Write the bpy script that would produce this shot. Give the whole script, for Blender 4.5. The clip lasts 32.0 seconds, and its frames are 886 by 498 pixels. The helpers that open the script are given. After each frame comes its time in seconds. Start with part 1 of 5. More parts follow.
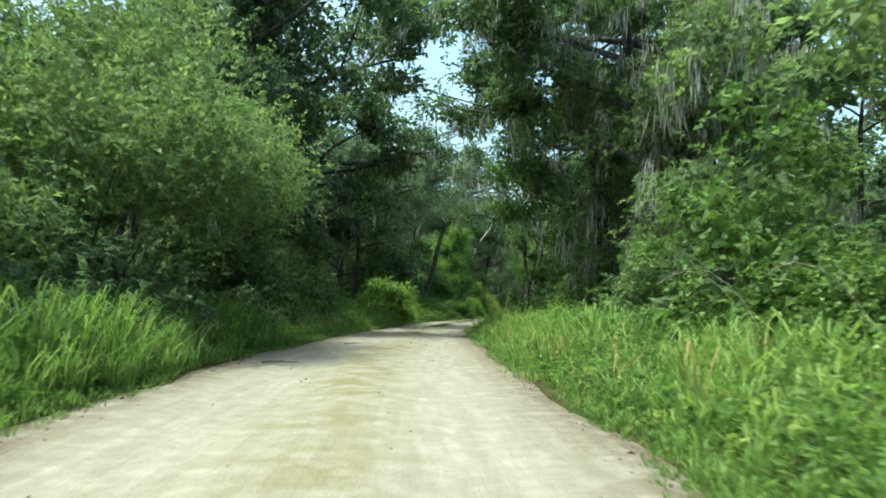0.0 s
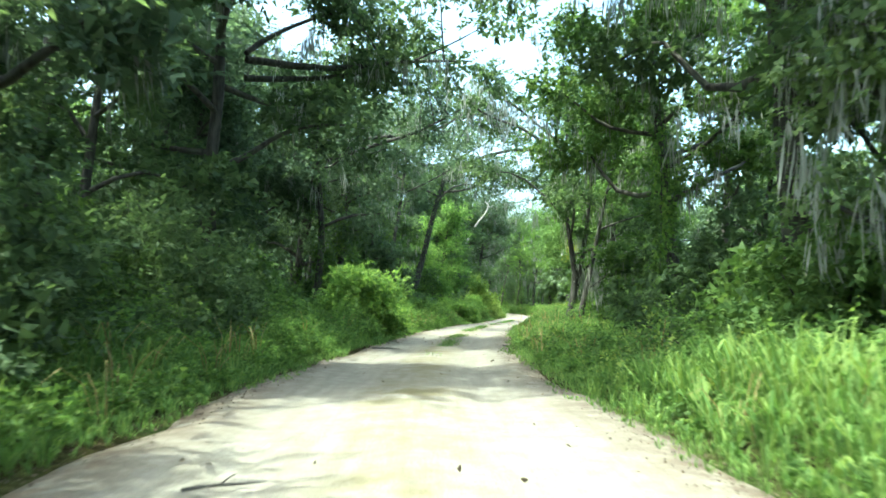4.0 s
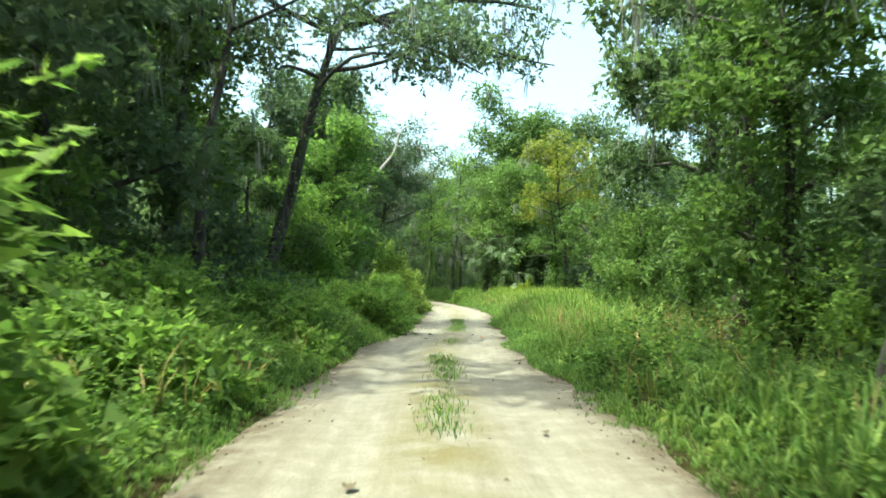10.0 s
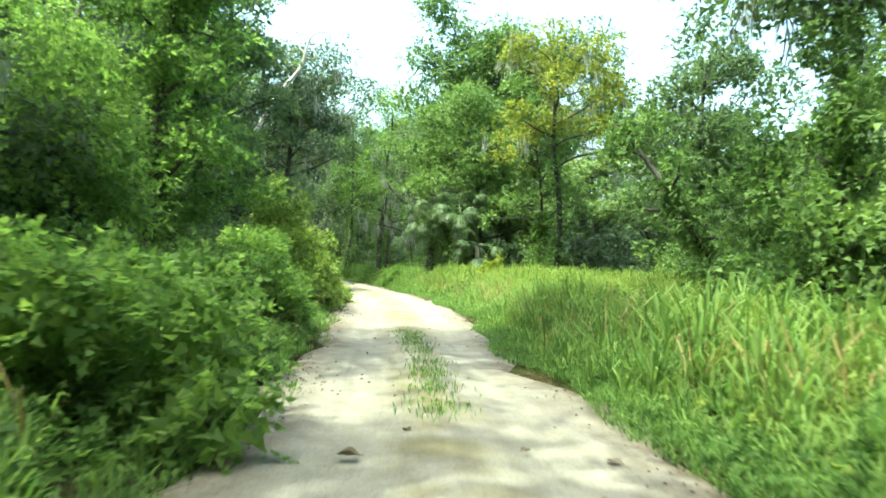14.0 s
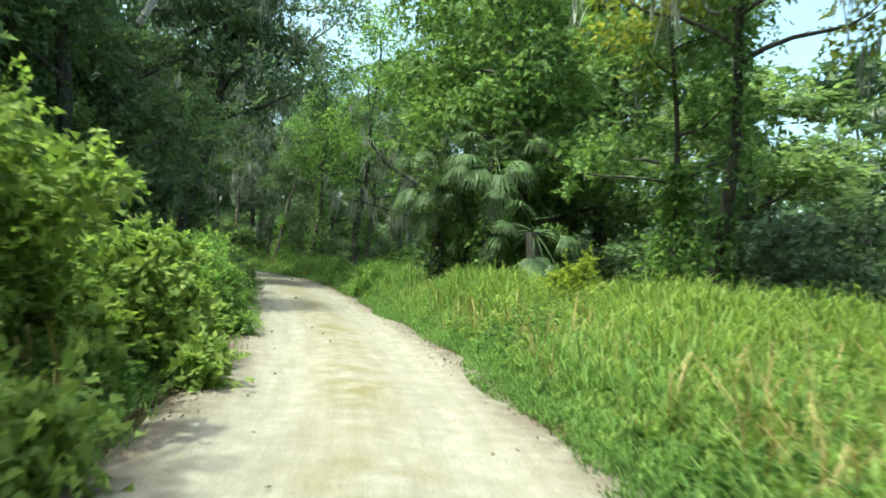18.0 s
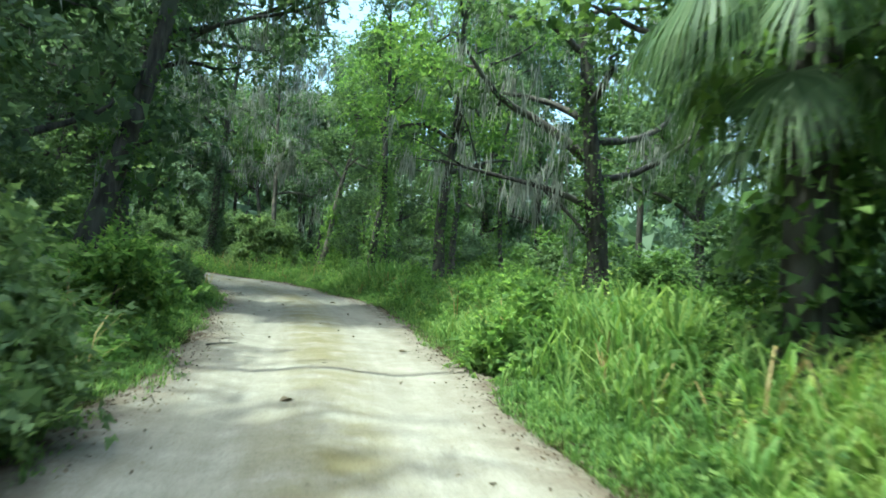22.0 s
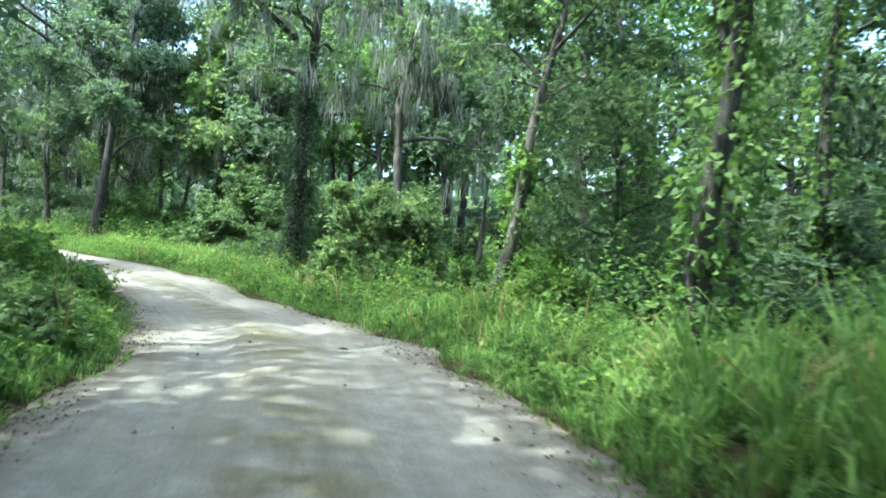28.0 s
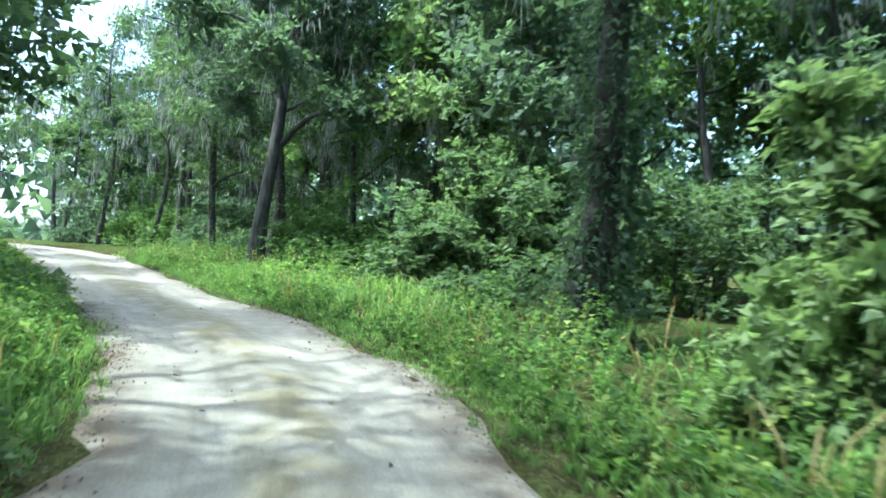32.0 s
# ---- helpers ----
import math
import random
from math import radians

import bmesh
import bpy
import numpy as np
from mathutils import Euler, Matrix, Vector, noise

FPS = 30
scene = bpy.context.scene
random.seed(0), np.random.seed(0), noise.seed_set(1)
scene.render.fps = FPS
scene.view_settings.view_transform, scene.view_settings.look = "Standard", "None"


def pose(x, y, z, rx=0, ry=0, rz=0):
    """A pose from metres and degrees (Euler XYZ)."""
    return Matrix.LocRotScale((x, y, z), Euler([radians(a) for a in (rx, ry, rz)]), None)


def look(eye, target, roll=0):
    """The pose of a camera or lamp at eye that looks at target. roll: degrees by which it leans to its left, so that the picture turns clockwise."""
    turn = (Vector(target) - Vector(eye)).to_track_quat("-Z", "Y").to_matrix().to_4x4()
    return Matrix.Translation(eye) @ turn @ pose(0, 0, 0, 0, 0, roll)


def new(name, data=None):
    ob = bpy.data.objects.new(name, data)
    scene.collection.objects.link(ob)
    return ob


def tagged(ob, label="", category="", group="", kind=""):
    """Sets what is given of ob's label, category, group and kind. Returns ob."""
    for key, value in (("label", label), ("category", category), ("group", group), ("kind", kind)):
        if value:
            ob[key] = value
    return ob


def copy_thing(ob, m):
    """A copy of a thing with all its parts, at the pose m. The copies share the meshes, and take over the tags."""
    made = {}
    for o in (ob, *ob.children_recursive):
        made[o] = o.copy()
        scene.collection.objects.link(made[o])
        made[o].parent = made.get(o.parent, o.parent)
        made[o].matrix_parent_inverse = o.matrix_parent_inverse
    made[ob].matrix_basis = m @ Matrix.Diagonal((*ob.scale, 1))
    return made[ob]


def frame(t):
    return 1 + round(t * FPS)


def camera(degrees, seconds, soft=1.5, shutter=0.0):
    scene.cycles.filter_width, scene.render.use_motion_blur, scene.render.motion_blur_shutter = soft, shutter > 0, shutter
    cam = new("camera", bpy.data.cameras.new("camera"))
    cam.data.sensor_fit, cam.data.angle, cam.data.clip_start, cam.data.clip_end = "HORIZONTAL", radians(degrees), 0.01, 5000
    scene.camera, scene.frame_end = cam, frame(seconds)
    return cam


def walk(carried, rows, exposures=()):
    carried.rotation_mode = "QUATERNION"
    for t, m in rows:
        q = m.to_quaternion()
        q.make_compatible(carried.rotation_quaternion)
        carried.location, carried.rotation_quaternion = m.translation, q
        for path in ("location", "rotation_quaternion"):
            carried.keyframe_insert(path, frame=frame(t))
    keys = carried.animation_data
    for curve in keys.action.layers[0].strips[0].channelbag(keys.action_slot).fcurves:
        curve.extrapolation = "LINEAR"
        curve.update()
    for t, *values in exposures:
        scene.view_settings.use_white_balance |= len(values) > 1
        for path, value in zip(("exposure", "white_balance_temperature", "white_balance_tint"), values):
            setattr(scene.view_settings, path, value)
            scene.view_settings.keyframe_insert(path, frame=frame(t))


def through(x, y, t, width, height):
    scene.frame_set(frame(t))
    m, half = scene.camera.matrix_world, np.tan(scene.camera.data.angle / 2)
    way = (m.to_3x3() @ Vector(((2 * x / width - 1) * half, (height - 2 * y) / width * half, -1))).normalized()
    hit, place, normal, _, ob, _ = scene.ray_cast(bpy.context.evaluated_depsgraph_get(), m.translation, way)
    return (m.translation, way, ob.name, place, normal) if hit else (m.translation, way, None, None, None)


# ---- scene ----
cam = camera(61.0, 32.0, soft=1.6, shutter=0.45)
PATH = [
    (0, (0.016, 0.0, 1.269), (0.012, 1.995, 1.416), 1.2),
    (0.5, (-0.183, 2.134, 1.277), (-0.191, 4.129, 1.426), 1.0),
    (1, (-0.372, 4.292, 1.299), (-0.38, 6.287, 1.443), 0.9),
    (1.5, (-0.561, 6.4, 1.336), (-0.568, 8.395, 1.476), 0.7),
    (2, (-0.742, 8.489, 1.358), (-0.744, 10.485, 1.493), 0.9),
    (2.5, (-0.904, 10.605, 1.361), (-0.897, 12.6, 1.497), 0.9),
    (3, (-1.11, 12.749, 1.346), (-1.086, 14.744, 1.485), 1.1),
    (3.5, (-1.233, 14.938, 1.345), (-1.19, 16.933, 1.486), 1.1),
    (5.5, (-1.365, 24.242, 1.416), (-1.246, 26.233, 1.561), -0.0),
    (6, (-1.351, 26.501, 1.439), (-1.211, 28.491, 1.578), -0.1),
    (6.5, (-1.326, 28.73, 1.464), (-1.167, 30.72, 1.584), -0.1),
    (7, (-1.329, 30.94, 1.483), (-1.15, 32.929, 1.587), 0.2),
    (7.5, (-1.297, 33.172, 1.51), (-1.096, 35.159, 1.616), 0.4),
    (8, (-1.221, 35.483, 1.522), (-0.995, 37.468, 1.621), 0.4),
    (8.5, (-1.096, 37.8, 1.546), (-0.842, 39.781, 1.645), 0.7),
    (9, (-0.913, 40.056, 1.547), (-0.626, 42.033, 1.649), 0.7),
    (9.5, (-0.697, 42.287, 1.538), (-0.374, 44.258, 1.637), 0.7),
    (10, (-0.451, 44.527, 1.531), (-0.09, 46.492, 1.627), 0.5),
    (10.5, (-0.195, 46.775, 1.506), (0.201, 48.733, 1.6), 0.7),
    (11, (0.119, 49.019, 1.487), (0.544, 50.972, 1.57), 0.8),
    (11.5, (0.451, 51.262, 1.472), (0.899, 53.21, 1.546), 1.0),
    (12, (0.797, 53.445, 1.469), (1.265, 55.388, 1.541), 0.9),
    (12.5, (1.179, 55.599, 1.463), (1.665, 57.538, 1.529), 0.9),
    (13, (1.564, 57.672, 1.445), (2.072, 59.605, 1.505), 1.1),
    (13.5, (1.962, 59.711, 1.403), (2.498, 61.637, 1.452), 1.4),
    (14, (2.396, 61.762, 1.374), (2.965, 63.679, 1.418), 1.7),
    (14.5, (2.882, 63.771, 1.371), (3.481, 65.678, 1.418), 2.0),
    (16.5, (4.884, 71.922, 1.645), (5.536, 73.812, 1.686), 4.1),
    (17, (5.376, 74.028, 1.623), (6.015, 75.923, 1.662), 4.0),
    (17.5, (5.842, 76.181, 1.588), (6.468, 78.08, 1.626), 3.9),
    (18, (6.326, 78.338, 1.557), (6.934, 80.243, 1.584), 3.8),
    (18.5, (6.774, 80.538, 1.528), (7.364, 82.449, 1.558), 3.7),
    (19, (7.179, 82.723, 1.493), (7.747, 84.641, 1.528), 3.7),
    (19.5, (7.579, 84.871, 1.469), (8.126, 86.795, 1.503), 3.5),
    (20, (7.93, 87.01, 1.439), (8.456, 88.939, 1.473), 3.3),
    (20.5, (8.254, 89.065, 1.414), (8.758, 91.0, 1.45), 3.2),
    (21, (8.533, 91.136, 1.385), (9.016, 93.076, 1.424), 3.2),
    (21.5, (8.774, 93.21, 1.37), (9.235, 95.156, 1.405), 3.3),
    (22, (9.014, 95.288, 1.351), (9.452, 97.239, 1.387), 3.3),
    (22.5, (9.218, 97.308, 1.299), (9.634, 99.263, 1.343), 3.6),
    (23, (9.374, 99.331, 1.269), (9.764, 101.292, 1.318), 3.6),
    (23.5, (9.545, 101.339, 1.247), (9.91, 103.305, 1.304), 3.7),
    (24, (9.691, 103.293, 1.244), (10.03, 105.263, 1.297), 3.6),
    (24.5, (9.858, 105.085, 1.274), (10.168, 107.06, 1.316), 3.4),
    (26.5, (9.925, 112.842, 1.38), (10.129, 114.831, 1.394), 1.8),
    (27, (9.878, 114.722, 1.372), (10.038, 116.716, 1.396), 1.6),
    (27.5, (9.740, 116.757, 1.376), (9.858, 118.753, 1.398), 1.7),
    (28, (9.571, 118.761, 1.387), (9.640, 120.759, 1.403), 1.7),
    (28.5, (9.349, 120.744, 1.377), (9.363, 122.744, 1.396), 1.5),
    (29, (8.992, 122.665, 1.368), (8.947, 124.664, 1.402), 1.6),
    (29.5, (8.578, 124.597, 1.368), (8.461, 126.593, 1.415), 1.5),
    (30, (8.121, 126.561, 1.39), (7.927, 128.550, 1.446), 1.5),
    (30.5, (7.574, 128.577, 1.412), (7.302, 130.557, 1.478), 1.9),
    (31, (6.943, 130.593, 1.426), (6.597, 132.562, 1.503), 2.1),
    (31.5, (6.213, 132.576, 1.456), (5.797, 134.530, 1.546), 2.8),
    (32, (5.461, 134.617, 1.522), (4.977, 136.555, 1.605), 2.2),
]
EXPOSURES = [(0.0, 1.6, 6100, -17), (2.0, 2.2, 5900, -17), (3.0, 2.42, 5800, -16), (6.0, 2.75, 5900, -14), (8.0, 2.5, 6100, -15), (9.0, 2.4, 6500, -15), (10.0, 2.1, 6500, -17), (11.0, 1.85, 6400, -17), (12.0, 1.8, 6300, -17), (13.0, 2.15, 6200, -18), (14.0, 2.5, 6400, -18), (17.0, 2.1, 6200, -16), (18.0, 1.87, 6200, -16), (19.0, 1.95, 6000, -16), (21.0, 1.85, 5900, -19), (22.0, 2.1, 5500, -17), (23.0, 2.3, 5300, -12), (24.0, 2.42, 5200, -9), (26.5, 2.75, 5300, -7), (28.0, 2.85, 5300, -7), (30.0, 2.68, 5100, -7), (31.0, 2.5, 5100, -8), (32.0, 2.6, 5100, -7)]
walk(cam, [(t, look(eye, target, roll)) for t, eye, target, roll in PATH], EXPOSURES)

# ---- sky and sun ----
SUN_AZIMUTH, SUN_HEIGHT = -104.0, 68.0  # degrees from +y towards +x, and above the horizon
world = bpy.data.worlds.new("hazy_sky")
scene.world = world
world.use_nodes = True
wn = world.node_tree.nodes
sky = wn.new("ShaderNodeTexSky")
sky.sky_type = 'NISHITA'
sky.sun_disc = False
sky.sun_elevation = radians(SUN_HEIGHT)
sky.sun_rotation = radians(SUN_AZIMUTH)
sky.air_density, sky.dust_density, sky.ozone_density = 1.0, 6.0, 1.0
world.node_tree.links.new(sky.outputs[0], wn["Background"].inputs[0])
wn["Background"].inputs[1].default_value = 0.15
lamp = bpy.data.lights.new("sun", 'SUN')
lamp.energy, lamp.angle, lamp.color = 2.05, radians(0.9), (1.0, 0.93, 0.80)
sun = new("sun", lamp)
sun.rotation_euler = Euler((radians(90 - SUN_HEIGHT), 0, radians(180 - SUN_AZIMUTH)))

# ---- materials ----
def nodes_of(name):
    m = bpy.data.materials.new(name)
    m.use_nodes = True
    nt = m.node_tree
    return m, nt, nt.nodes, nt.links, nt.nodes["Principled BSDF"]


def ramp(n, stops):
    r = n.new("ShaderNodeValToRGB")
    el = r.color_ramp.elements
    el[0].position, el[0].color = stops[0][0], (*stops[0][1], 1)
    el[1].position, el[1].color = stops[-1][0], (*stops[-1][1], 1)
    for p, c in stops[1:-1]:
        e = el.new(p)
        e.color = (*c, 1)
    return r


def leaf_material(name, dark, mid, light, through=0.5, gloss=0.58, warm_tint=(1.25, 1.3, 0.85)):
    """Two-sided leaf: each leaf its own shade, each plant its own drift, some light through the blade."""
    m, nt, n, l, bsdf = nodes_of(name)
    geo, info = n.new("ShaderNodeNewGeometry"), n.new("ShaderNodeObjectInfo")
    tex = n.new("ShaderNodeTexNoise")
    tex.inputs["Scale"].default_value, tex.inputs["Detail"].default_value = 0.45, 3
    l.new(geo.outputs["Position"], tex.inputs["Vector"])
    a = n.new("ShaderNodeMath"); a.operation = 'MULTIPLY_ADD'
    a.inputs[1].default_value, a.inputs[2].default_value = 0.55, -0.12
    l.new(geo.outputs["Random Per Island"], a.inputs[0])
    b = n.new("ShaderNodeMath"); b.operation = 'MULTIPLY_ADD'
    b.inputs[1].default_value = 0.5
    l.new(tex.outputs["Fac"], b.inputs[0]); l.new(a.outputs[0], b.inputs[2])
    c = n.new("ShaderNodeMath"); c.operation = 'MULTIPLY_ADD'
    c.inputs[1].default_value = 0.2
    l.new(info.outputs["Random"], c.inputs[0]); l.new(b.outputs[0], c.inputs[2])
    r = ramp(n, [(0.05, dark), (0.45, mid), (0.95, light)])
    l.new(c.outputs[0], r.inputs[0])
    l.new(r.outputs[0], bsdf.inputs["Base Color"])
    bsdf.inputs["Roughness"].default_value = gloss
    bsdf.inputs["Specular IOR Level"].default_value = 0.14
    tr = n.new("ShaderNodeBsdfTranslucent")
    warm = n.new("ShaderNodeMixRGB"); warm.blend_type = 'MULTIPLY'
    warm.inputs[0].default_value = 1.0
    warm.inputs[2].default_value = (*warm_tint, 1)
    l.new(r.outputs[0], warm.inputs[1]); l.new(warm.outputs[0], tr.inputs[0])
    mix = n.new("ShaderNodeMixShader")
    mix.inputs[0].default_value = through
    l.new(bsdf.outputs[0], mix.inputs[1]); l.new(tr.outputs[0], mix.inputs[2])
    l.new(mix.outputs[0], n["Material Output"].inputs[0])
    return m


def bark_material(name, dark, light, scale=9.0, patch=None):
    m, nt, n, l, bsdf = nodes_of(name)
    co = n.new("ShaderNodeTexCoord")
    mp = n.new("ShaderNodeMapping")
    mp.inputs["Scale"].default_value = (1, 1, 0.22)
    l.new(co.outputs["Object"], mp.inputs[0])
    t1 = n.new("ShaderNodeTexNoise")
    t1.inputs["Scale"].default_value, t1.inputs["Detail"].default_value = scale, 8
    t2 = n.new("ShaderNodeTexNoise")
    t2.inputs["Scale"].default_value, t2.inputs["Detail"].default_value = 1.3, 4
    l.new(mp.outputs[0], t1.inputs["Vector"]); l.new(co.outputs["Object"], t2.inputs["Vector"])
    r = ramp(n, [(0.35, dark), (0.7, light)])
    l.new(t1.outputs["Fac"], r.inputs[0])
    r2 = ramp(n, [(0.52, (0, 0, 0)), (0.68, (1, 1, 1))])
    l.new(t2.outputs["Fac"], r2.inputs[0])
    mix = n.new("ShaderNodeMixRGB")
    l.new(r2.outputs[0], mix.inputs[0]); l.new(r.outputs[0], mix.inputs[1])
    mix.inputs[2].default_value = (*(patch or light), 1)
    l.new(mix.outputs[0], bsdf.inputs["Base Color"])
    bsdf.inputs["Roughness"].default_value = 0.9
    bump = n.new("ShaderNodeBump")
    bump.inputs["Strength"].default_value, bump.inputs["Distance"].default_value = 0.8, 0.03
    l.new(t1.outputs["Fac"], bump.inputs["Height"]); l.new(bump.outputs[0], bsdf.inputs["Normal"])
    return m


OAK = leaf_material("oak_leaves", (0.032, 0.052, 0.027), (0.085, 0.130, 0.064), (0.17, 0.23, 0.11))
DARK = leaf_material("shade_leaves", (0.040, 0.060, 0.040), (0.086, 0.126, 0.080), (0.155, 0.212, 0.132))
LIGHT = leaf_material("willow_leaves", (0.068, 0.105, 0.048), (0.140, 0.198, 0.088), (0.25, 0.32, 0.15))
FRESH = leaf_material("fresh_leaves", (0.055, 0.105, 0.034), (0.125, 0.208, 0.062), (0.26, 0.36, 0.10), 0.6)
GOLD = leaf_material("yellowing_leaves", (0.07, 0.11, 0.025), (0.165, 0.205, 0.042), (0.36, 0.33, 0.06), 0.45)
OLIVE = leaf_material("vine_leaves", (0.038, 0.072, 0.025), (0.095, 0.160, 0.048), (0.198, 0.280, 0.085), 0.4)
GRASS = leaf_material("grass_blades", (0.048, 0.100, 0.030), (0.115, 0.200, 0.056), (0.26, 0.345, 0.105), 0.45)
STRAW = leaf_material("dry_grass", (0.10, 0.08, 0.035), (0.24, 0.19, 0.08), (0.40, 0.34, 0.17), 0.3)
MEADOW = leaf_material("meadow_blades", (0.075, 0.120, 0.030), (0.175, 0.245, 0.062), (0.34, 0.40, 0.13), 0.5)
LIME = leaf_material("lime_leaves", (0.09, 0.13, 0.03), (0.21, 0.27, 0.05), (0.37, 0.40, 0.08), 0.5)
FROND = leaf_material("palm_fronds", (0.034, 0.062, 0.027), (0.075, 0.120, 0.052), (0.16, 0.21, 0.11), 0.35, 0.42)
MOSS = leaf_material("spanish_moss", (0.15, 0.16, 0.135), (0.27, 0.28, 0.24), (0.42, 0.43, 0.38), 0.35, 0.9, (1, 1, 1))
LITTER = leaf_material("leaf_litter", (0.045, 0.036, 0.027), (0.10, 0.079, 0.056), (0.20, 0.16, 0.112), 0.1, 0.8)
BARK = bark_material("oak_bark", (0.020, 0.018, 0.016), (0.084, 0.077, 0.067), patch=(0.068, 0.074, 0.055))
PALE = bark_material("pale_bark", (0.10, 0.09, 0.075), (0.33, 0.31, 0.27), patch=(0.22, 0.21, 0.18))
GREY = bark_material("grey_bark", (0.032, 0.028, 0.024), (0.120, 0.109, 0.094), patch=(0.18, 0.158, 0.128))
DEAD = bark_material("bleached_wood", (0.22, 0.20, 0.18), (0.50, 0.48, 0.44), 14.0)


def road_material():
    m, nt, n, l, bsdf = nodes_of("pale_sand")
    co = n.new("ShaderNodeTexCoord")
    across, lane = n.new("ShaderNodeAttribute"), n.new("ShaderNodeAttribute")
    across.attribute_name, lane.attribute_name = "across", "lane"

    def tex(scale, detail, vector=None, rough=0.6):
        t = n.new("ShaderNodeTexNoise")
        t.inputs["Scale"].default_value, t.inputs["Detail"].default_value, t.inputs["Roughness"].default_value = scale, detail, rough
        l.new(vector or co.outputs["Object"], t.inputs["Vector"])
        return t.outputs["Fac"]

    def maths(op, a, b):
        q = n.new("ShaderNodeMath"); q.operation = op
        for k, val in enumerate((a, b)):
            if isinstance(val, float):
                q.inputs[k].default_value = val
            else:
                l.new(val, q.inputs[k])
        return q.outputs[0]

    def blend(fac, a, colour, mode='MIX'):
        q = n.new("ShaderNodeMixRGB"); q.blend_type = mode
        if isinstance(fac, float):
            q.inputs[0].default_value = fac
        else:
            l.new(fac, q.inputs[0])
        l.new(a, q.inputs[1])
        if isinstance(colour, tuple):
            q.inputs[2].default_value = (*colour, 1)
        else:
            l.new(colour, q.inputs[2])
        return q.outputs[0]

    def ramped(fac, stops):
        r = ramp(n, [(p, c if isinstance(c, tuple) else (c, c, c)) for p, c in stops])
        l.new(fac, r.inputs[0])
        return r.outputs[0]

    # streaks drawn out along the wheel tracks
    mp = n.new("ShaderNodeMapping")
    mp.inputs["Scale"].default_value = (3.2, 0.28, 1)
    l.new(lane.outputs["Vector"], mp.inputs[0])
    streak = tex(1.6, 6, mp.outputs[0])
    fine, grit, mid, big = tex(46.0, 5), tex(150.0, 3), tex(3.1, 7), tex(0.33, 4)
    colour = ramped(mid, [(0.3, (0.195, 0.178, 0.145)), (0.52, (0.235, 0.220, 0.188)), (0.72, (0.285, 0.272, 0.240))])
    colour = blend(maths('MULTIPLY', ramped(streak, [(0.42, 0.0), (0.66, 1.0)]), 0.5), colour, (0.150, 0.135, 0.106))
    # olive algae and humus down the crown between the wheels
    crown = ramped(across.outputs["Fac"], [(0.0, 1.0), (0.16, 0.75), (0.34, 0.0)])
    moss = maths('MULTIPLY', maths('MULTIPLY', crown, ramped(tex(1.5, 8), [(0.38, 0.0), (0.56, 1.0)])), ramped(big, [(0.38, 0.35), (0.55, 1.0)]))
    colour = blend(maths('MULTIPLY', moss, 0.85), colour, (0.138, 0.118, 0.052))
    # brown humus along the edges
    edge = ramped(across.outputs["Fac"], [(0.60, 0.0), (0.80, 0.55), (0.96, 1.0)])
    humus = maths('MULTIPLY', edge, ramped(tex(2.4, 9, None, 0.7), [(0.36, 0.15), (0.54, 1.0)]))
    colour = blend(maths('MULTIPLY', humus, 0.85), colour, (0.088, 0.064, 0.044))
    # crumbs, small stones and specks
    colour = blend(0.7, colour, ramped(fine, [(0.34, (0.62, 0.60, 0.56)), (0.52, (1, 1, 1))]), 'MULTIPLY')
    colour = blend(0.5, colour, ramped(grit, [(0.30, (0.55, 0.53, 0.5)), (0.46, (1, 1, 1))]), 'MULTIPLY')
    l.new(colour, bsdf.inputs["Base Color"])
    bsdf.inputs["Roughness"].default_value = 0.95
    bsdf.inputs["Specular IOR Level"].default_value = 0.2
    relief = maths('ADD', maths('MULTIPLY', fine, 0.3), maths('ADD', mid, maths('MULTIPLY', streak, 0.8)))
    bump = n.new("ShaderNodeBump")
    bump.inputs["Strength"].default_value, bump.inputs["Distance"].default_value = 0.65, 0.03
    l.new(relief, bump.inputs["Height"]); l.new(bump.outputs[0], bsdf.inputs["Normal"])
    return m


def soil_material():
    m, nt, n, l, bsdf = nodes_of("forest_soil")
    co = n.new("ShaderNodeTexCoord")
    a, b = n.new("ShaderNodeTexNoise"), n.new("ShaderNodeTexNoise")
    for t, s in ((a, 0.6), (b, 14.0)):
        t.inputs["Scale"].default_value, t.inputs["Detail"].default_value = s, 7
        l.new(co.outputs["Object"], t.inputs["Vector"])
    r1 = ramp(n, [(0.3, (0.035, 0.028, 0.016)), (0.5, (0.05, 0.058, 0.022)), (0.7, (0.04, 0.075, 0.02))])
    r2 = ramp(n, [(0.3, (0.45, 0.42, 0.4)), (0.7, (1.3, 1.25, 1.2))])
    l.new(a.outputs["Fac"], r1.inputs[0]); l.new(b.outputs["Fac"], r2.inputs[0])
    mx = n.new("ShaderNodeMixRGB"); mx.blend_type = 'MULTIPLY'; mx.inputs[0].default_value = 1
    l.new(r1.outputs[0], mx.inputs[1]); l.new(r2.outputs[0], mx.inputs[2])
    l.new(mx.outputs[0], bsdf.inputs["Base Color"])
    bsdf.inputs["Roughness"].default_value = 1.0
    bsdf.inputs["Specular IOR Level"].default_value = 0.0
    bump = n.new("ShaderNodeBump")
    bump.inputs["Strength"].default_value, bump.inputs["Distance"].default_value = 0.9, 0.06
    l.new(b.outputs["Fac"], bump.inputs["Height"]); l.new(bump.outputs[0], bsdf.inputs["Normal"])
    return m


SAND, SOIL = road_material(), soil_material()

